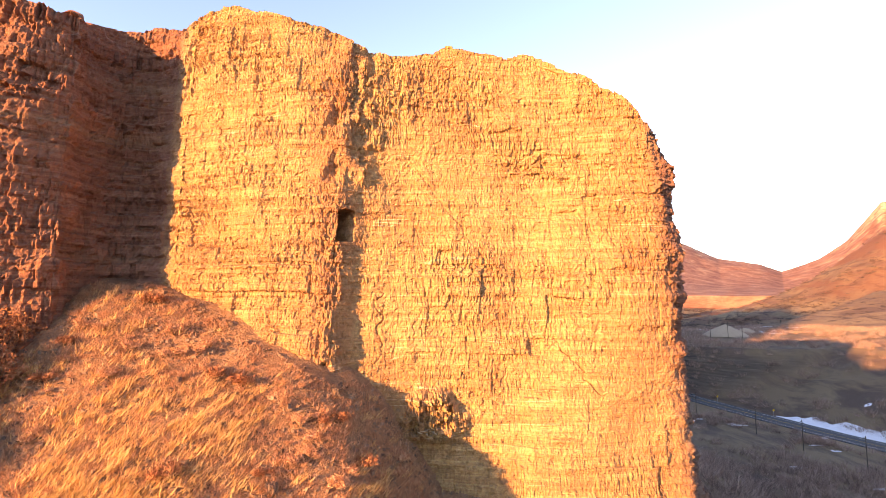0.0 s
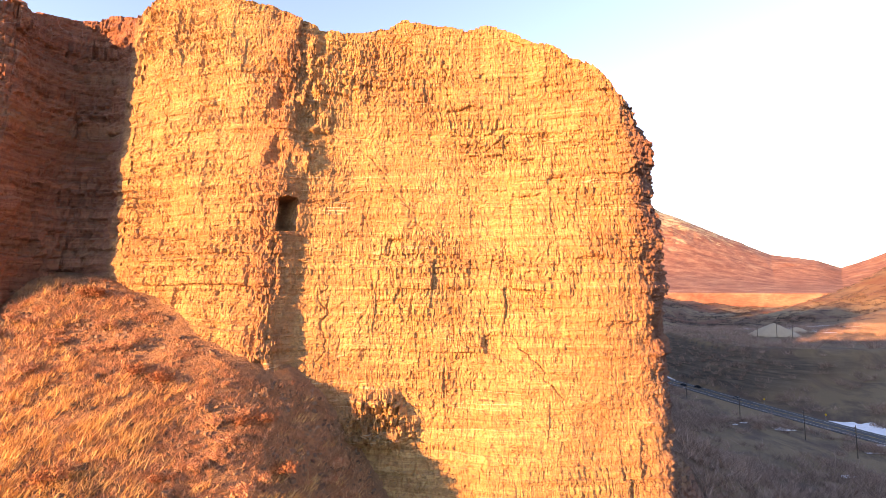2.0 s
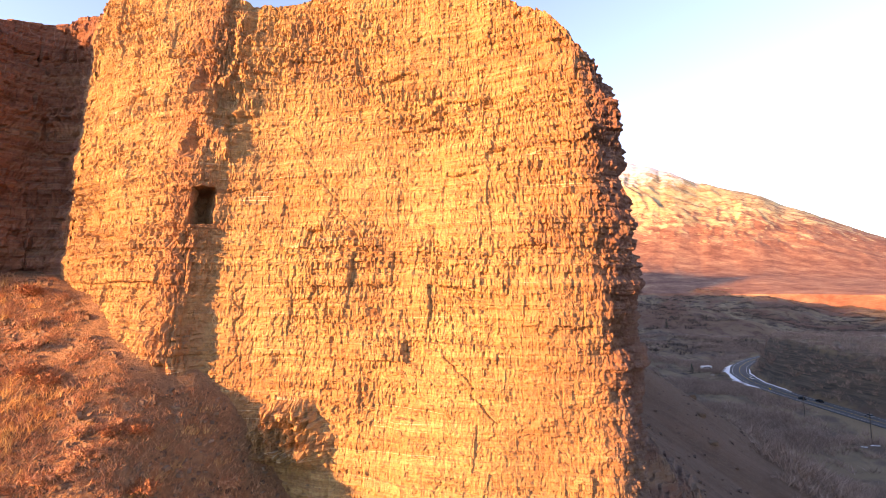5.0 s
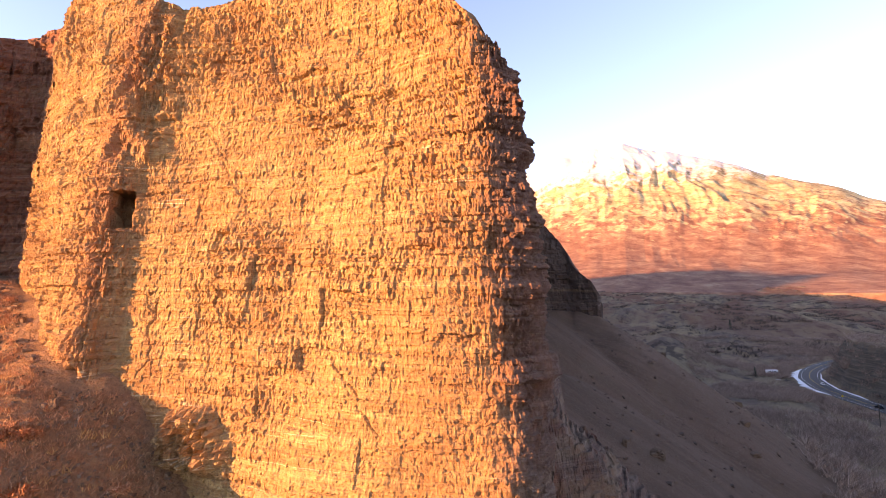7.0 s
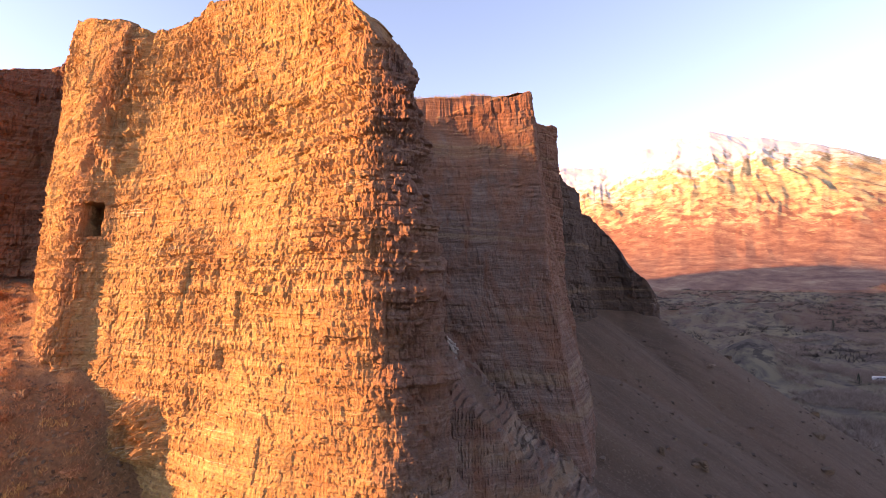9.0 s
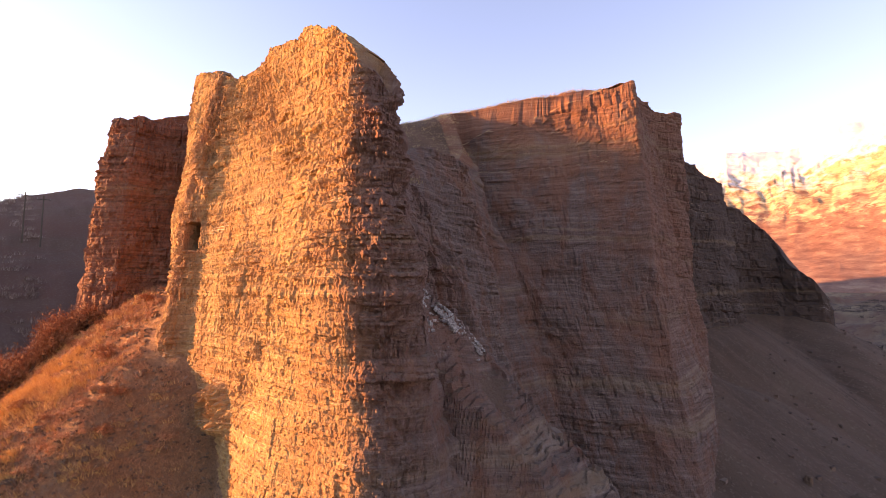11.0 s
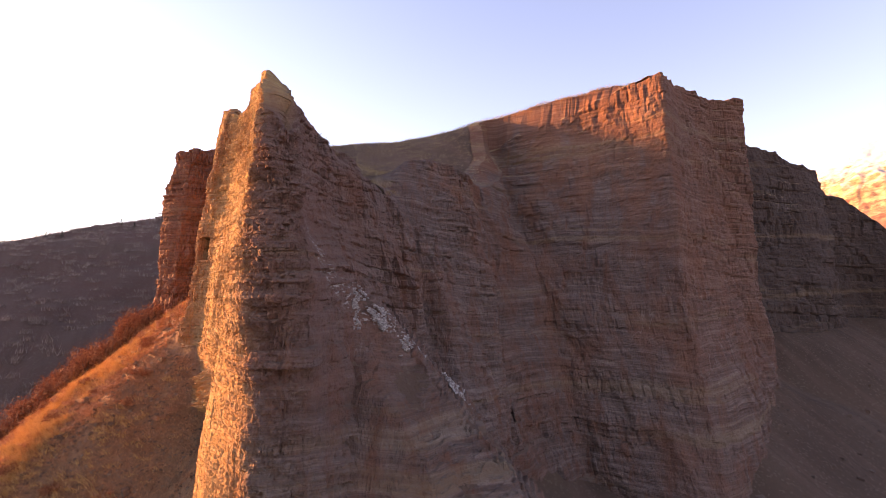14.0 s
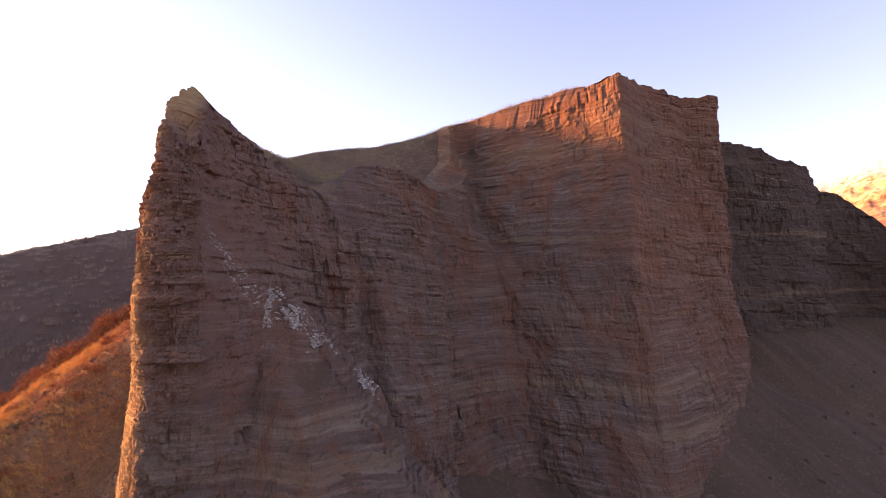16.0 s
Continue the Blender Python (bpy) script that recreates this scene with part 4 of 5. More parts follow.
def rock_pieces(points, sizes, seed):
    """Angular stones: squashed, cut lumps of eight corners."""
    r = np.random.default_rng(seed)
    n = len(points)
    corner = np.array([(x, y, z) for z in (-1, 1) for y in (-1, 1) for x in (-1, 1)], float)
    c = corner[None] * (0.5 + 0.35 * r.random((n, 8, 3))) * (r.uniform(0.6, 1.3, (n, 1, 3)) * np.array((1, 1, 0.65)))
    a = r.uniform(0, 6.28, n)
    ca, sa = np.cos(a)[:, None], np.sin(a)[:, None]
    c = np.stack((c[..., 0] * ca - c[..., 1] * sa, c[..., 0] * sa + c[..., 1] * ca, c[..., 2] + 0.25 * c[..., 0]), -1)
    v = (points[:, None] + c * (sizes * 0.7)[:, None, None]).reshape(-1, 3)
    q = np.array([(0, 2, 3, 1), (4, 5, 7, 6), (0, 1, 5, 4), (2, 6, 7, 3), (0, 4, 6, 2), (1, 3, 7, 5)])
    f = (np.arange(n)[:, None, None] * 8 + q).reshape(-1, 4)
    return v, f


def loose_stones():
    x, y = scatter_box(17000, -24, 6, 10, 31.5, lambda a, b, r: outside_rock(a, b, 0.1), 12)
    v, f = rock_pieces(on_land(x, y), 0.05 + 0.20 * rng.random(len(x)) ** 4, 13)
    tagged(mesh_object("scree_stones", v, f, STONE), "small angular stones strewn over the spur", "stones", kind="stuff")
    x, y = scatter_box(5500, 4, 75, 40, 240, lambda a, b, r: outside_rock(a, b, 0.1), 14)
    v, f = rock_pieces(on_land(x, y), 0.08 + 0.7 * rng.random(len(x)) ** 7, 15)
    tagged(mesh_object("talus_stones", v, f, DARK_STONE), "grey-brown stones on the long talus slope", "stones", kind="stuff")
    # pale slabs that run down from the flank over the rib
    n = 14000
    t = rng.random(n)
    x = np.interp(t, [0, 0.2, 0.45, 0.75, 1], [9.2, 9.9, 11.6, 11.2, 9.2]) + rng.normal(0, 0.6, n)
    y = np.interp(t, [0, 0.2, 0.45, 0.75, 1], [37.2, 39.2, 41.6, 45.6, 49.0]) + rng.normal(0, 0.6, n)
    ok = rng.random(n) < step(-0.15, 0.2, fbm(x / 1.3, y / 1.3, 3, 9)) * (0.35 + 0.65 * step(0.8, 0.6, t))
    x, y = x[ok], y[ok]
    v, f = rock_pieces(on_land(x, y, -0.4), 0.04 + 0.17 * rng.random(len(x)) ** 2.5, 17)
    tagged(mesh_object("pale_rubble", v, f, PALE_STONE), "whitish broken vein rubble along the rib", "rubble", kind="stuff")


def bush_meshes(name, seed, radius, height, stems, leaves, leaf, twig_mat, leaf_mat, label, category, group):
    """One shrub: forked stems, and a ragged crown of small twig blades."""
    r = np.random.default_rng(seed)
    sv, sf, tips = [], [], []
    for i in range(stems):
        a, reach = r.uniform(0, 6.28), r.uniform(0.3, 1.0)
        p0 = np.array((r.normal(0, 0.06), r.normal(0, 0.06), -0.1)) * radius
        p1 = p0 + np.array((np.cos(a) * reach * radius * 0.5, np.sin(a) * reach * radius * 0.5, height * 0.5))
        for fork in range(2):
            p2 = p1 + np.array((np.cos(a + r.normal(0, 0.7)) * reach * radius * 0.45, np.sin(a + r.normal(0, 0.7)) * reach * radius * 0.45, height * r.uniform(0.25, 0.5)))
            for q0, q1, w in ((p0, p1, 0.03), (p1, p2, 0.018)):
                k = len(sv)
                w = w * radius
                for q, u in ((q0, w), (q1, w * 0.6)):
                    sv += [q + (u, 0, 0), q + (-u * 0.5, u * 0.87, 0), q + (-u * 0.5, -u * 0.87, 0)]
                sf += [(k, k + 1, k + 4, k + 3), (k + 1, k + 2, k + 5, k + 4), (k + 2, k, k + 3, k + 5)]
            tips.append(p2)
    tips = np.array(tips)
    c = tips[r.integers(0, len(tips), leaves)] + r.normal(0, 1, (leaves, 3)) * (radius * 0.24, radius * 0.24, height * 0.17)
    c[:, 2] = np.maximum(c[:, 2], 0.02)
    d = r.normal(0, 1, (leaves, 3)) + (0, 0, 0.6)
    d /= np.linalg.norm(d, axis=1)[:, None]
    e = np.cross(d, r.normal(0, 1, (leaves, 3)))
    e /= np.linalg.norm(e, axis=1)[:, None] + 1e-6
    size = leaf * r.uniform(0.5, 1.4, leaves)[:, None]
    v = np.stack((c - e * size * 0.22, c + e * size * 0.22, c + d * size), 1).reshape(-1, 3)
    f = np.arange(leaves * 3).reshape(-1, 3)
    ob = tagged(mesh_object(name, np.array(sv), np.array(sf), twig_mat), label, category, group)
    mesh_object("crown", v, f, leaf_mat, ob)
    return ob


def plant(masters, x, y, low, high, seed, sink=0.05):
    r = np.random.default_rng(seed)
    z = land(x, y)
    first = set()
    for i in range(len(x)):
        k = int(r.integers(0, len(masters)))
        size, m = r.uniform(low, high), masters[k]
        at = pose(x[i], y[i], z[i] - sink, 0, 0, r.uniform(0, 360))
        if k not in first:
            first.add(k)
            ob = m
            ob.matrix_world = at
        else:
            ob = copy_thing(m, at)
        ob.scale = (size, size, size * r.uniform(0.8, 1.15))


spur_grass()
top_grass()
loose_stones()

SAGES = [bush_meshes("sagebrush", 30 + i, 0.55, 0.6, 9, 520, 0.15, BARK, SAGE, "dry tan sagebrush on the sunlit spur", "shrub", "shrubs on the spur") for i in range(3)]
x, y = scatter_box(190, -24, 2, 10, 30, lambda a, b, r: outside_rock(a, b, 1.0) & (r < 0.75), 21)
plant(SAGES, x, y, 0.3, 0.95, 22)
WEEDS = [bush_meshes("rusty_shrub", 40 + i, 0.6, 0.55, 8, 620, 0.14, BARK, RUST, "rust-red dead shrub on the scree", "shrub", "shrubs on the spur") for i in range(2)]
x, y = scatter_box(38, -26, 3, 12, 30.5, lambda a, b, r: outside_rock(a, b, 0.6), 23)
plant(WEEDS, x, y, 0.5, 1.3, 24)
OAKS = [bush_meshes("scrub_oak", 50 + i, 1.3, 2.3, 12, 1300, 0.2, BARK, RUST, "russet leafy scrub oak in the hollow", "shrub", "scrub oaks in the hollow") for i in range(3)]
t = rng.random(55) * 0.75
x, y = -24.5 + 6 * t + rng.normal(0, 1.0, 55), 25.5 - 20 * t + rng.normal(0, 1.0, 55)
plant(OAKS, x, y, 0.8, 1.3, 26, 0.15)
DARKS = [bush_meshes("talus_shrub", 60 + i, 0.9, 0.9, 9, 900, 0.2, BARK, GREY_TWIG, "dark leafless shrub on the talus", "shrub", "shrubs on the talus") for i in range(2)]
x, y = scatter_box(26, 12, 62, 60, 230, lambda a, b, r: outside_rock(a, b, 3.0), 27)
plant(DARKS, x, y, 0.4, 1.1, 28)


def valley_brush():
    """Leafless willows and brush along road and river: many clumps of upright twigs."""
    def keep(x, y, r):
        d, _ = to_line(x, y, ROAD)
        z = land(x, y)
        p = fbm(x / 40, y / 40, 4, 61)
        return (d > 11) & (z < 42) & (r < step(-0.32, 0.1, p) * (1 - 0.7 * step(18, 26, z)))
    x, y = scatter_box(24000, 50, 330, 110, 700, keep, 33)
    p = on_land(x, y, 0.1)
    v, f = blades(p, 3.0, 0.9, 0.085, (0, 0), 36, 34, False, 0.75)
    tagged(mesh_object("willow_brush", v, f, GREY_TWIG), "leafless grey-brown willow brush on the valley floor", "brush", kind="stuff")
    x, y = scatter_box(7000, -150, 900, 560, 1900, lambda a, b, r: r < step(-0.06, 0.14, fbm(a / 70, b / 45, 4, 62)), 35)
    v, f = blades(on_land(x, y, 0.1), 4.2, 3.2, 0.4, (0, 0), 20, 36, False, 0.9)
    tagged(mesh_object("far_brush", v, f, DARK_TWIG), "dark brush patches over the far benches", "brush", kind="stuff")
    x, y = scatter_box(2600, -230, -50, -120, 30, lambda a, b, r: outside_rock(a, b, 6), 37)
    v, f = blades(on_land(x, y, 0.1), 1.1, 0.6, 0.06, (0, 0), 34, 38, False)
    tagged(mesh_object("hillside_brush", v, f, GREY_TWIG), "low dark brush dotted over the western hill", "brush", kind="stuff")


valley_brush()

# ---- in the valley ----


def flat_colour(name, colour, rough=0.6, metal=0.0):
    m = Nodes(name)
    n = m.noise(m.place, 3.0, 4, 0.6)
    c = m.mix(m.span(n, 0.3, 0.7, 0, 0.35), colour, tuple(0.75 * v for v in colour))
    m.bsdf.inputs["Metallic"].default_value = metal
    return m.done(c, rough)


WHITE_LINE = flat_colour("road_white", (0.7, 0.7, 0.68))
YELLOW_LINE = flat_colour("road_yellow", (0.55, 0.36, 0.05))
POLE_WOOD = flat_colour("weathered_pole_wood", (0.10, 0.075, 0.055), 0.9)
SIGN_YELLOW = flat_colour("sign_yellow", (0.75, 0.45, 0.02), 0.5)
STEEL = flat_colour("galvanised_steel", (0.45, 0.45, 0.46), 0.45, 0.8)
WHITE_PAINT = flat_colour("white_car_paint", (0.78, 0.78, 0.78), 0.3)
BLACK_PAINT = flat_colour("black_car_paint", (0.02, 0.02, 0.022), 0.25)
GREY_PAINT = flat_colour("grey_car_paint", (0.2, 0.2, 0.21), 0.3)
DARK_GLASS = flat_colour("dark_window", (0.02, 0.025, 0.03), 0.1)
RUBBER = flat_colour("black_rubber", (0.02, 0.02, 0.02), 0.8)
GRAVEL = plain("tan_gravel", ((0.3, (0.26, 0.2, 0.14)), (0.7, (0.38, 0.3, 0.21))), 0.6)

road_strip("road_line_centre", -0.12, 0.12, 0.256, YELLOW_LINE, "double yellow centre line on the asphalt", "road marking")
road_strip("road_line_second", 0.12, 0.12, 0.256, YELLOW_LINE, "double yellow centre line on the asphalt", "road marking")
road_strip("road_line_west", -4.6, 0.15, 0.256, WHITE_LINE, "white edge line on the asphalt", "road marking")
road_strip("road_line_east", 4.6, 0.15, 0.256, WHITE_LINE, "white edge line on the asphalt", "road marking")


def on_road(t, offset):
    """A place on the road and its heading, t counted in points of its line."""
    k = np.arange(len(ROAD))
    p = np.array([np.interp(t, k, ROAD[:, i]) for i in (0, 1)])
    q = np.array([np.interp(t + 0.2, k, ROAD[:, i]) for i in (0, 1)])
    d = (q - p) / np.hypot(*(q - p))
    return p[0] + d[1] * offset, p[1] - d[0] * offset, math.degrees(math.atan2(d[1], d[0]))


def part(name, bm, material, parent, label=""):
    me = bpy.data.meshes.new(name)
    bm.to_mesh(me)
    bm.free()
    me.materials.append(material)
    ob = new(name, me)
    ob.parent = parent
    return tagged(ob, label) if label else ob


def box(bm, x0, x1, y0, y1, z0, z1, taper=0.0, bevel=0.0):
    made = bmesh.ops.create_cube(bm, size=1.0)["verts"]
    for v in made:
        up = v.co.z > 0
        k = 1 - taper if up else 1
        v.co = Vector(((x0 + x1) / 2 + v.co.x * (x1 - x0) * k, (y0 + y1) / 2 + v.co.y * (y1 - y0) * (1 - taper * 0.4 if up else 1), z1 if up else z0))
    if bevel:
        edges = list({e for v in made for e in v.link_edges})
        bmesh.ops.bevel(bm, geom=edges, offset=bevel, segments=2, affect="EDGES")
    return bm


def rod(bm, x, y, z0, z1, r0, r1, n=8):
    made = bmesh.ops.create_cone(bm, cap_ends=True, segments=n, radius1=r0, radius2=r1, depth=z1 - z0)["verts"]
    bmesh.ops.translate(bm, verts=made, vec=(x, y, (z0 + z1) / 2))
    return bm


def car(paint, label, at):
    ob = tagged(new("car"), label, "car", "cars on the highway")
    part("body", box(bmesh.new(), -2.25, 2.25, -0.9, 0.9, 0.35, 0.95, 0.05, 0.12), paint, ob)
    part("cabin", box(bmesh.new(), -1.5, 1.0, -0.78, 0.78, 0.93, 1.5, 0.28, 0.08), DARK_GLASS, ob, "dark glass cabin")
    part("roof", box(bmesh.new(), -1.1, 0.6, -0.62, 0.62, 1.48, 1.54, 0.1, 0.02), paint, ob)
    for wx in (-1.4, 1.4):
        for wy in (-0.85, 0.85):
            bm = rod(bmesh.new(), 0, 0, -0.11, 0.11, 0.33, 0.33, 14)
            bmesh.ops.rotate(bm, verts=bm.verts, cent=(0, 0, 0), matrix=Matrix.Rotation(math.pi / 2, 3, "X"))
            bmesh.ops.translate(bm, verts=bm.verts, vec=(wx, wy, 0.33))
            part("wheel", bm, RUBBER, ob)
    ob.matrix_world = at
    return ob


for t, off, paint, label in ((9.35, 2.4, WHITE_PAINT, "white sedan driving on the valley highway"), (7.35, -2.2, BLACK_PAINT, "black car driving on the valley highway"),
                             (7.15, 2.4, BLACK_PAINT, "black pickup-like car on the valley highway"), (6.2, 2.4, GREY_PAINT, "grey car driving on the valley highway")):
    cx, cy, turn = on_road(t, off)
    car(paint, label, pose(cx, cy, 0.26, 0, 0, turn))


def camper(at):
    ob = tagged(new("camper_trailer"), "white camper parked on a pale dirt pull-out", "trailer")
    part("body", box(bmesh.new(), -4.2, 4.2, -1.25, 1.25, 0.7, 3.1, 0.02, 0.25), WHITE_PAINT, ob)
    part("window", box(bmesh.new(), -2.6, -1.2, -1.29, -1.2, 1.6, 2.4), DARK_GLASS, ob, "dark window")
    part("window", box(bmesh.new(), 0.8, 2.6, -1.29, -1.2, 1.6, 2.4), DARK_GLASS, ob, "dark window")
    part("door", box(bmesh.new(), -0.6, 0.2, -1.29, -1.2, 0.8, 2.7), GREY_PAINT, ob, "grey door")
    for wx in (-0.6, 0.4):
        bm = rod(bmesh.new(), 0, 0, -1.2, 1.2, 0.4, 0.4, 14)
        bmesh.ops.rotate(bm, verts=bm.verts, cent=(0, 0, 0), matrix=Matrix.Rotation(math.pi / 2, 3, "X"))
        bmesh.ops.translate(bm, verts=bm.verts, vec=(wx, 0, 0.4))
        part("wheel", bm, RUBBER, ob)
    ob.matrix_world = at


def ground_at(x, y):
    return float(land(np.array([x], float), np.array([y], float))[0])


camper(pose(106, 448, ground_at(106, 448), 0, 0, 20))


def road_sign(x, y, turn):
    ob = tagged(new("road_sign"), "yellow diamond warning sign beside the highway", "sign", "signs along the highway")
    part("post", rod(bmesh.new(), 0, 0, -0.3, 2.3, 0.06, 0.06), STEEL, ob)
    bm = box(bmesh.new(), -0.42, 0.42, -0.02, 0.02, -0.42, 0.42)
    bmesh.ops.rotate(bm, verts=bm.verts, cent=(0, 0, 0), matrix=Matrix.Rotation(math.pi / 4, 3, "Y"))
    bmesh.ops.translate(bm, verts=bm.verts, vec=(0, -0.09, 2.6))
    part("plate", bm, SIGN_YELLOW, ob, "yellow diamond plate")
    ob.matrix_world = pose(x, y, ground_at(x, y), 0, 0, turn)


for t, off in ((5.85, 7.6), (4.95, 7.6), (7.9, -7.6)):
    cx, cy, turn = on_road(t, off)
    road_sign(cx, cy, turn - 100)


def power_pole(x, y, height, turn, label="dark wooden power pole with a crossarm", group="power poles in the valley"):
    ob = tagged(new("power_pole"), label, "pole", group)
    part("mast", rod(bmesh.new(), 0, 0, -0.6, height, 0.19, 0.12), POLE_WOOD, ob)
    part("crossarm", box(bmesh.new(), -1.4, 1.4, -0.07, 0.07, height - 1.0, height - 0.82), POLE_WOOD, ob)
    for ix in (-1.25, 0.0, 1.25):
        part("insulator", rod(bmesh.new(), ix, 0, height - 0.82, height - 0.6, 0.06, 0.04), STEEL, ob)
    ob.matrix_world = pose(x, y, ground_at(x, y), 0, 0, turn)


for px, py, ph in ((128, 213, 11), (131, 190, 11), (136, 168, 11), (120, 246, 11), (112, 285, 11), (196, 352, 12), (204, 349, 12), (188, 360, 12)):
    power_pole(px, py, ph, 70 + px % 7)
for px, py in ((-122, 29.8), (-125, 26.5)):
    power_pole(px, py, 12.5, 80, "tall weathered pole on the shaded western hill", "poles on the western hill")


def snow_bank(name, t0, t1, offset, width, seed, label):
    """Old ploughed snow: a lumpy strip beside the road."""
    t = np.linspace(t0, t1, 60)
    pts = np.array([on_road(v, 0)[:2] for v in t])
    d = np.gradient(pts, axis=0)
    d /= np.hypot(*d.T)[:, None]
    side = np.column_stack((d[:, 1], -d[:, 0]))
    w = width * (0.45 + 0.9 * vnoise(t * 9, t * 0, seed)) * step(0, 0.12, (t - t0) / (t1 - t0)) * step(1, 0.88, (t - t0) / (t1 - t0))
    rows = []
    for k, h in ((0, -0.1), (0.3, 0.22), (0.7, 0.25), (1, -0.1)):
        p = pts + side * (offset + np.sign(offset) * k * w)[:, None]
        rows.append(np.column_stack((p, np.maximum(land(p[:, 0], p[:, 1]), 0.0) + 0.3 + h * (0.6 + 0.8 * vnoise(t * 15, t * 0 + k, seed)))))
    v = np.stack(rows)
    tagged(mesh_object(name, v.reshape(-1, 3), grid_faces(4, len(t)), SNOW, flat=False), label, "snow", "snow along the road")


snow_bank("snow_bank", 8.3, 11.2, -6.3, 4.0, 5, "old ploughed snow along the outside of the curve")
snow_bank("snow_bank", 8.0, 10.8, 6.3, 1.6, 6, "thin strip of snow along the inside of the curve")
snow_bank("snow_bank", 3.0, 4.9, 7.0, 8.0, 7, "wide patch of old snow beside the highway")


def snow_patch(x, y, rx, ry, seed):
    a = np.linspace(0, 2 * np.pi, 28, endpoint=False)
    v = []
    for k in (1.0, 0.7, 0.35):
        r = k * (0.6 + 0.8 * vnoise(np.cos(a) * 2 + 9, np.sin(a) * 2 + 9, seed))
        px, py = x + rx * r * np.cos(a), y + ry * r * np.sin(a)
        v.append(np.column_stack((px, py, land(px, py) + (0.02 if k == 1 else 0.16))))
    rings = np.vstack(v)
    f = [(i + 28 * k, (i + 1) % 28 + 28 * k, (i + 1) % 28 + 28 * (k + 1), i + 28 * (k + 1)) for k in range(2) for i in range(28)]
    ob = mesh_object("snow_patch", rings, np.array(f), SNOW, flat=False)
    tagged(ob, "thin patch of old snow between the brush", "snow", "snow patches on the valley floor")


for i in range(16):
    snow_patch(rng.uniform(110, 190), rng.uniform(125, 240), rng.uniform(1, 4), rng.uniform(0.5, 1.4), i)
for i in range(14):
    snow_patch(rng.uniform(190, 330), rng.uniform(370, 470), rng.uniform(5, 22), rng.uniform(2, 5), 40 + i)
for i in range(5):
    snow_patch(rng.uniform(80, 125), rng.uniform(280, 420), rng.uniform(1, 2.5), rng.uniform(0.4, 0.8), 60 + i)


def gravel_pile(x, y, radius, height):
    a, k = np.meshgrid(np.linspace(0, 2 * np.pi, 49), np.linspace(0, 1, 16))
    r = radius * k * (1 + 0.12 * fbm(np.cos(a) * 2, np.sin(a) * 2, 3, 4))
    px, py = x + r * np.cos(a), y + r * np.sin(a)
    base = ground_at(x, y)
    pz = base - 0.5 + height * (1 - k) ** 0.9 + 0.4 * fbm(px / 3, py / 3, 3, 5) * k
    tagged(mesh_object("gravel_pile", np.stack((px, py, pz), -1).reshape(-1, 3), grid_faces(*px.shape), GRAVEL, flat=False),
           "conical tan gravel pile on the terrace", "gravel pile")


gravel_pile(203, 368, 15, 8.5)
gravel_pile(232, 392, 9, 4)


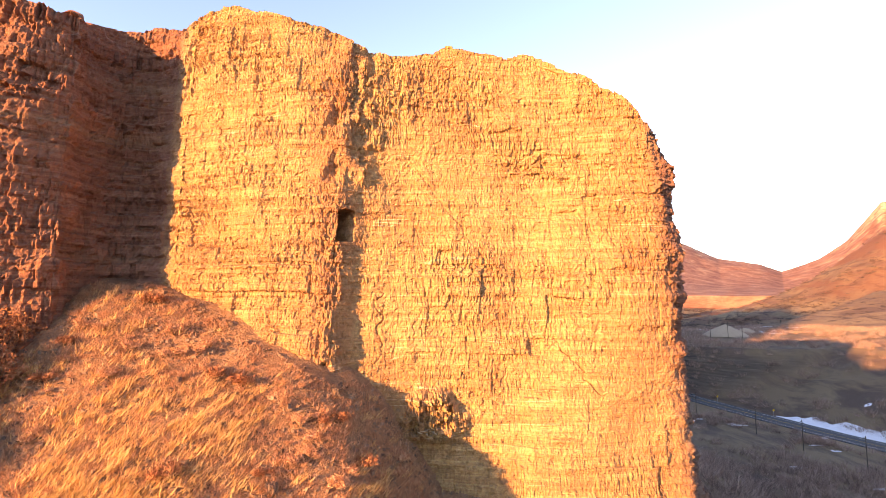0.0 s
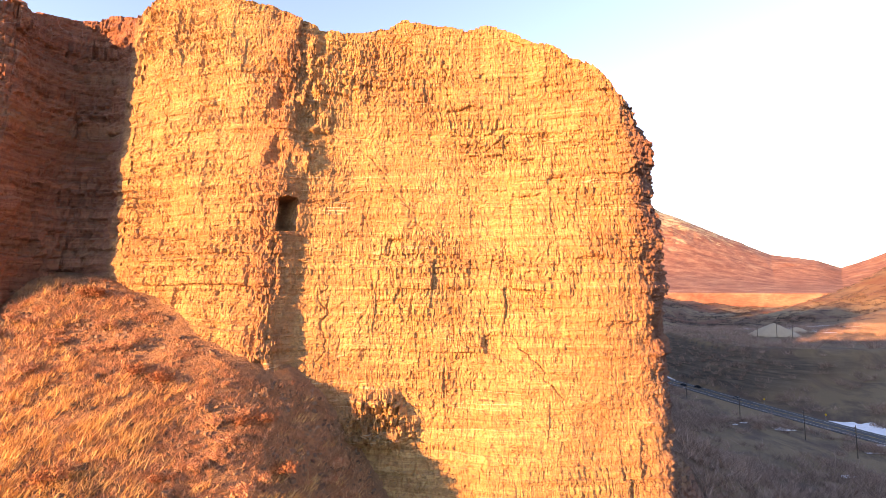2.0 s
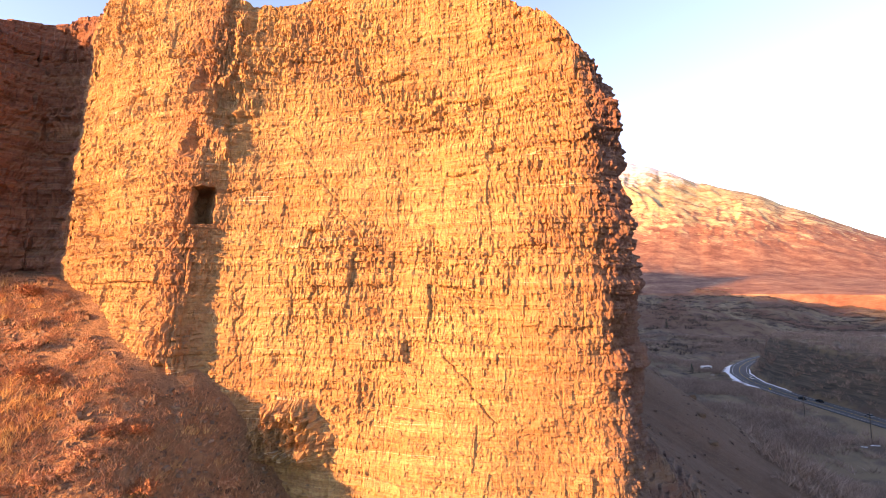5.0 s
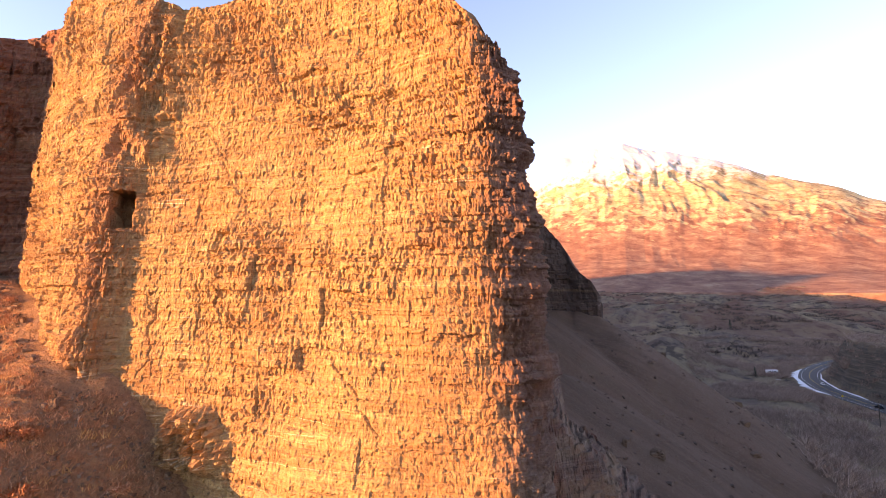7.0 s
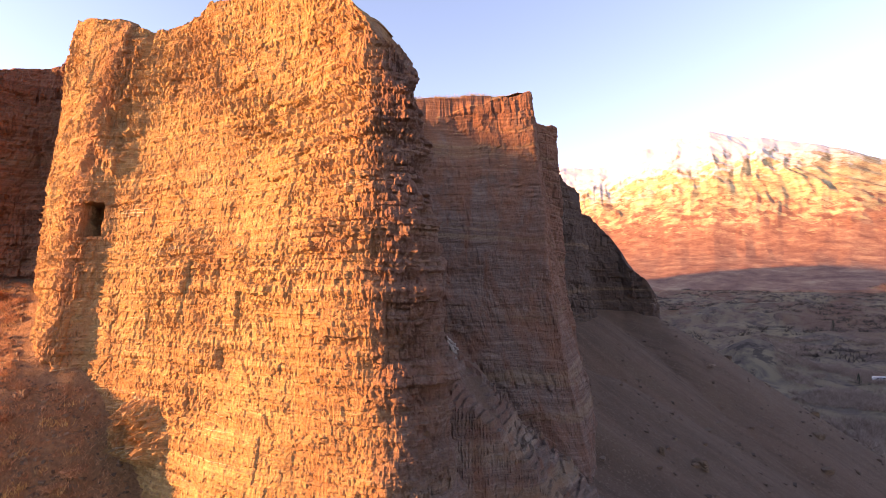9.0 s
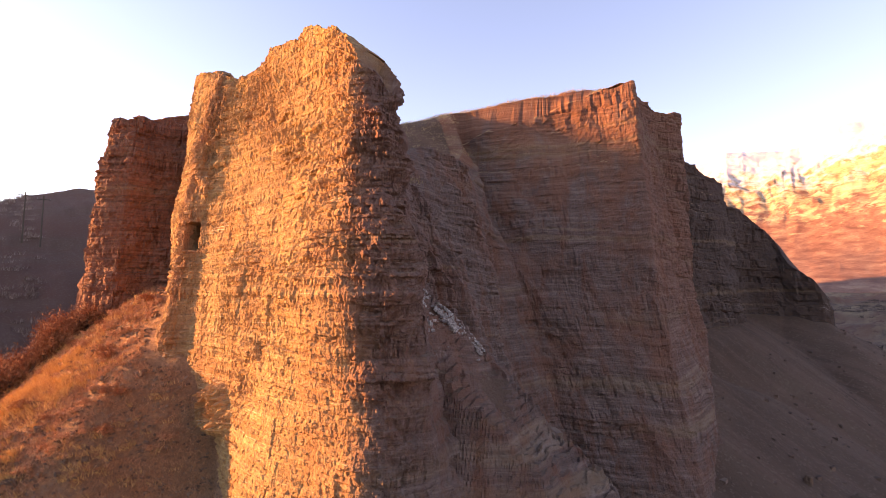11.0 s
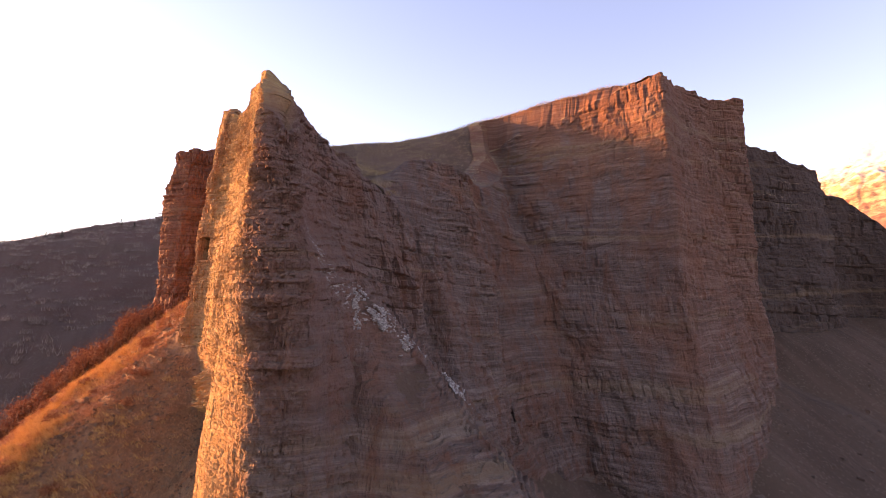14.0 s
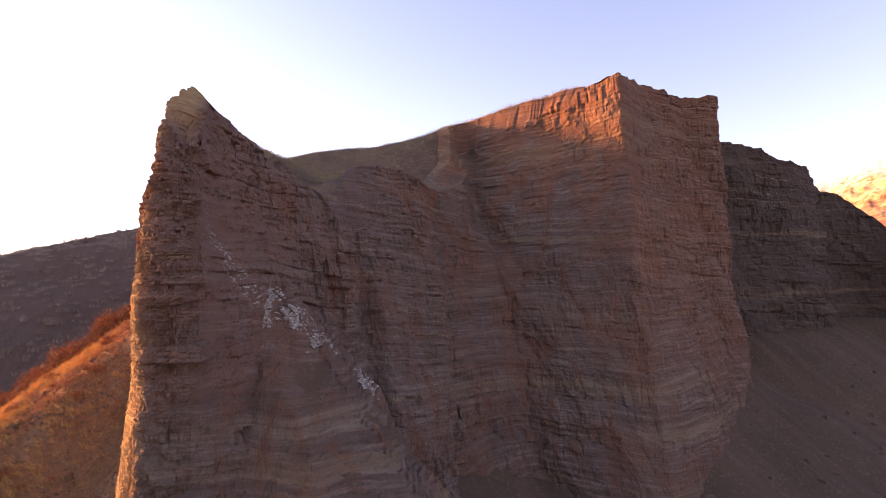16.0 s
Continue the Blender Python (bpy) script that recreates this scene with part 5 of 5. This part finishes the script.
def conifer(x, y, height, name="conifer", label="dark conifer standing among bare brush", group="conifers"):
    r = np.random.default_rng(int(abs(x) * 7 + abs(y)))
    ob = tagged(new(name), label, "tree", group)
    part("trunk", rod(bmesh.new(), 0, 0, -0.3, height * 0.9, height * 0.025, height * 0.006, 7), BARK, ob)
    n = 700
    h = r.random(n) ** 0.8
    reach = (1 - h) * height * 0.26 * r.uniform(0.4, 1.1, n)
    a = r.uniform(0, 6.28, n)
    c = np.column_stack((np.cos(a) * reach, np.sin(a) * reach, height * (0.08 + 0.9 * h)))
    d = np.column_stack((np.cos(a), np.sin(a), r.uniform(-0.5, 0.3, n)))
    e = np.column_stack((-np.sin(a), np.cos(a), np.zeros(n)))
    s = height * r.uniform(0.03, 0.08, n)[:, None]
    v = np.stack((c - e * s * 0.5, c + e * s * 0.5, c + d * s), 1).reshape(-1, 3)
    mesh_object("crown", v, np.arange(3 * n).reshape(-1, 3), CONIFER, ob)
    ob.matrix_world = pose(x, y, ground_at(x, y))
    return ob


conifer(126, 765, 14)
conifer(92, 428, 7)
conifer(60, 520, 6)
for i in range(16):
    jx, jy = -150 - rng.uniform(0, 40), -75 + i * 6.2 + rng.uniform(-3, 3)
    conifer(jx, jy, rng.uniform(1.4, 3.2), "juniper", "small dark juniper on the hill crest", "junipers on the hill crest")
for i in range(14):
    conifer(rng.uniform(260, 560), rng.uniform(640, 760), rng.uniform(5, 9), "juniper", "dark juniper on the far sunlit bench", "junipers on the bench")


def boulder(x, y, sx, sy, sz, turn, seed, label, lift=0.0):
    """A jointed block, chipped at its edges."""
    bm = bmesh.new()
    bmesh.ops.create_cube(bm, size=2.0)
    bmesh.ops.subdivide_edges(bm, edges=bm.edges, cuts=14, use_grid_fill=True)
    for v in bm.verts:
        p = v.co.copy()
        k = (abs(p.x) ** 5 + abs(p.y) ** 5 + abs(p.z) ** 5) ** 0.2
        p /= k
        bump = 0.20 * noise.noise(p * 1.3 + Vector((seed, 0, 0))) + 0.10 * noise.noise(p * 4 + Vector((0, seed, 0)))
        bed = 0.07 * noise.cell(Vector((0.3 * p.x, 0.3 * p.y, p.z * 5 + seed))) + 0.08 * noise.cell(p * 3.1 + Vector((seed, 2, 1)))
        v.co = Vector((p.x * sx, p.y * sy, p.z * sz)) * (1 + bump + bed)
    me = bpy.data.meshes.new("boulder")
    bm.to_mesh(me)
    bm.free()
    me.materials.append(STONE)
    ob = tagged(new("boulder", me), label, "boulder", "boulders below the cliff")
    ob.matrix_world = pose(x, y, ground_at(x, y) + sz * 0.4 + lift, 4, -5, turn)


for i in range(16):
    boulder(rng.uniform(-14, 0), rng.uniform(19, 28), *rng.uniform(0.1, 0.28, 3), rng.uniform(0, 360), 9 + i, "small angular boulder lying on the spur")
for i in range(14):
    boulder(rng.uniform(16, 48), rng.uniform(66, 190), *rng.uniform(0.3, 1.0, 3), rng.uniform(0, 360), 29 + i, "grey-brown boulder resting on the talus")
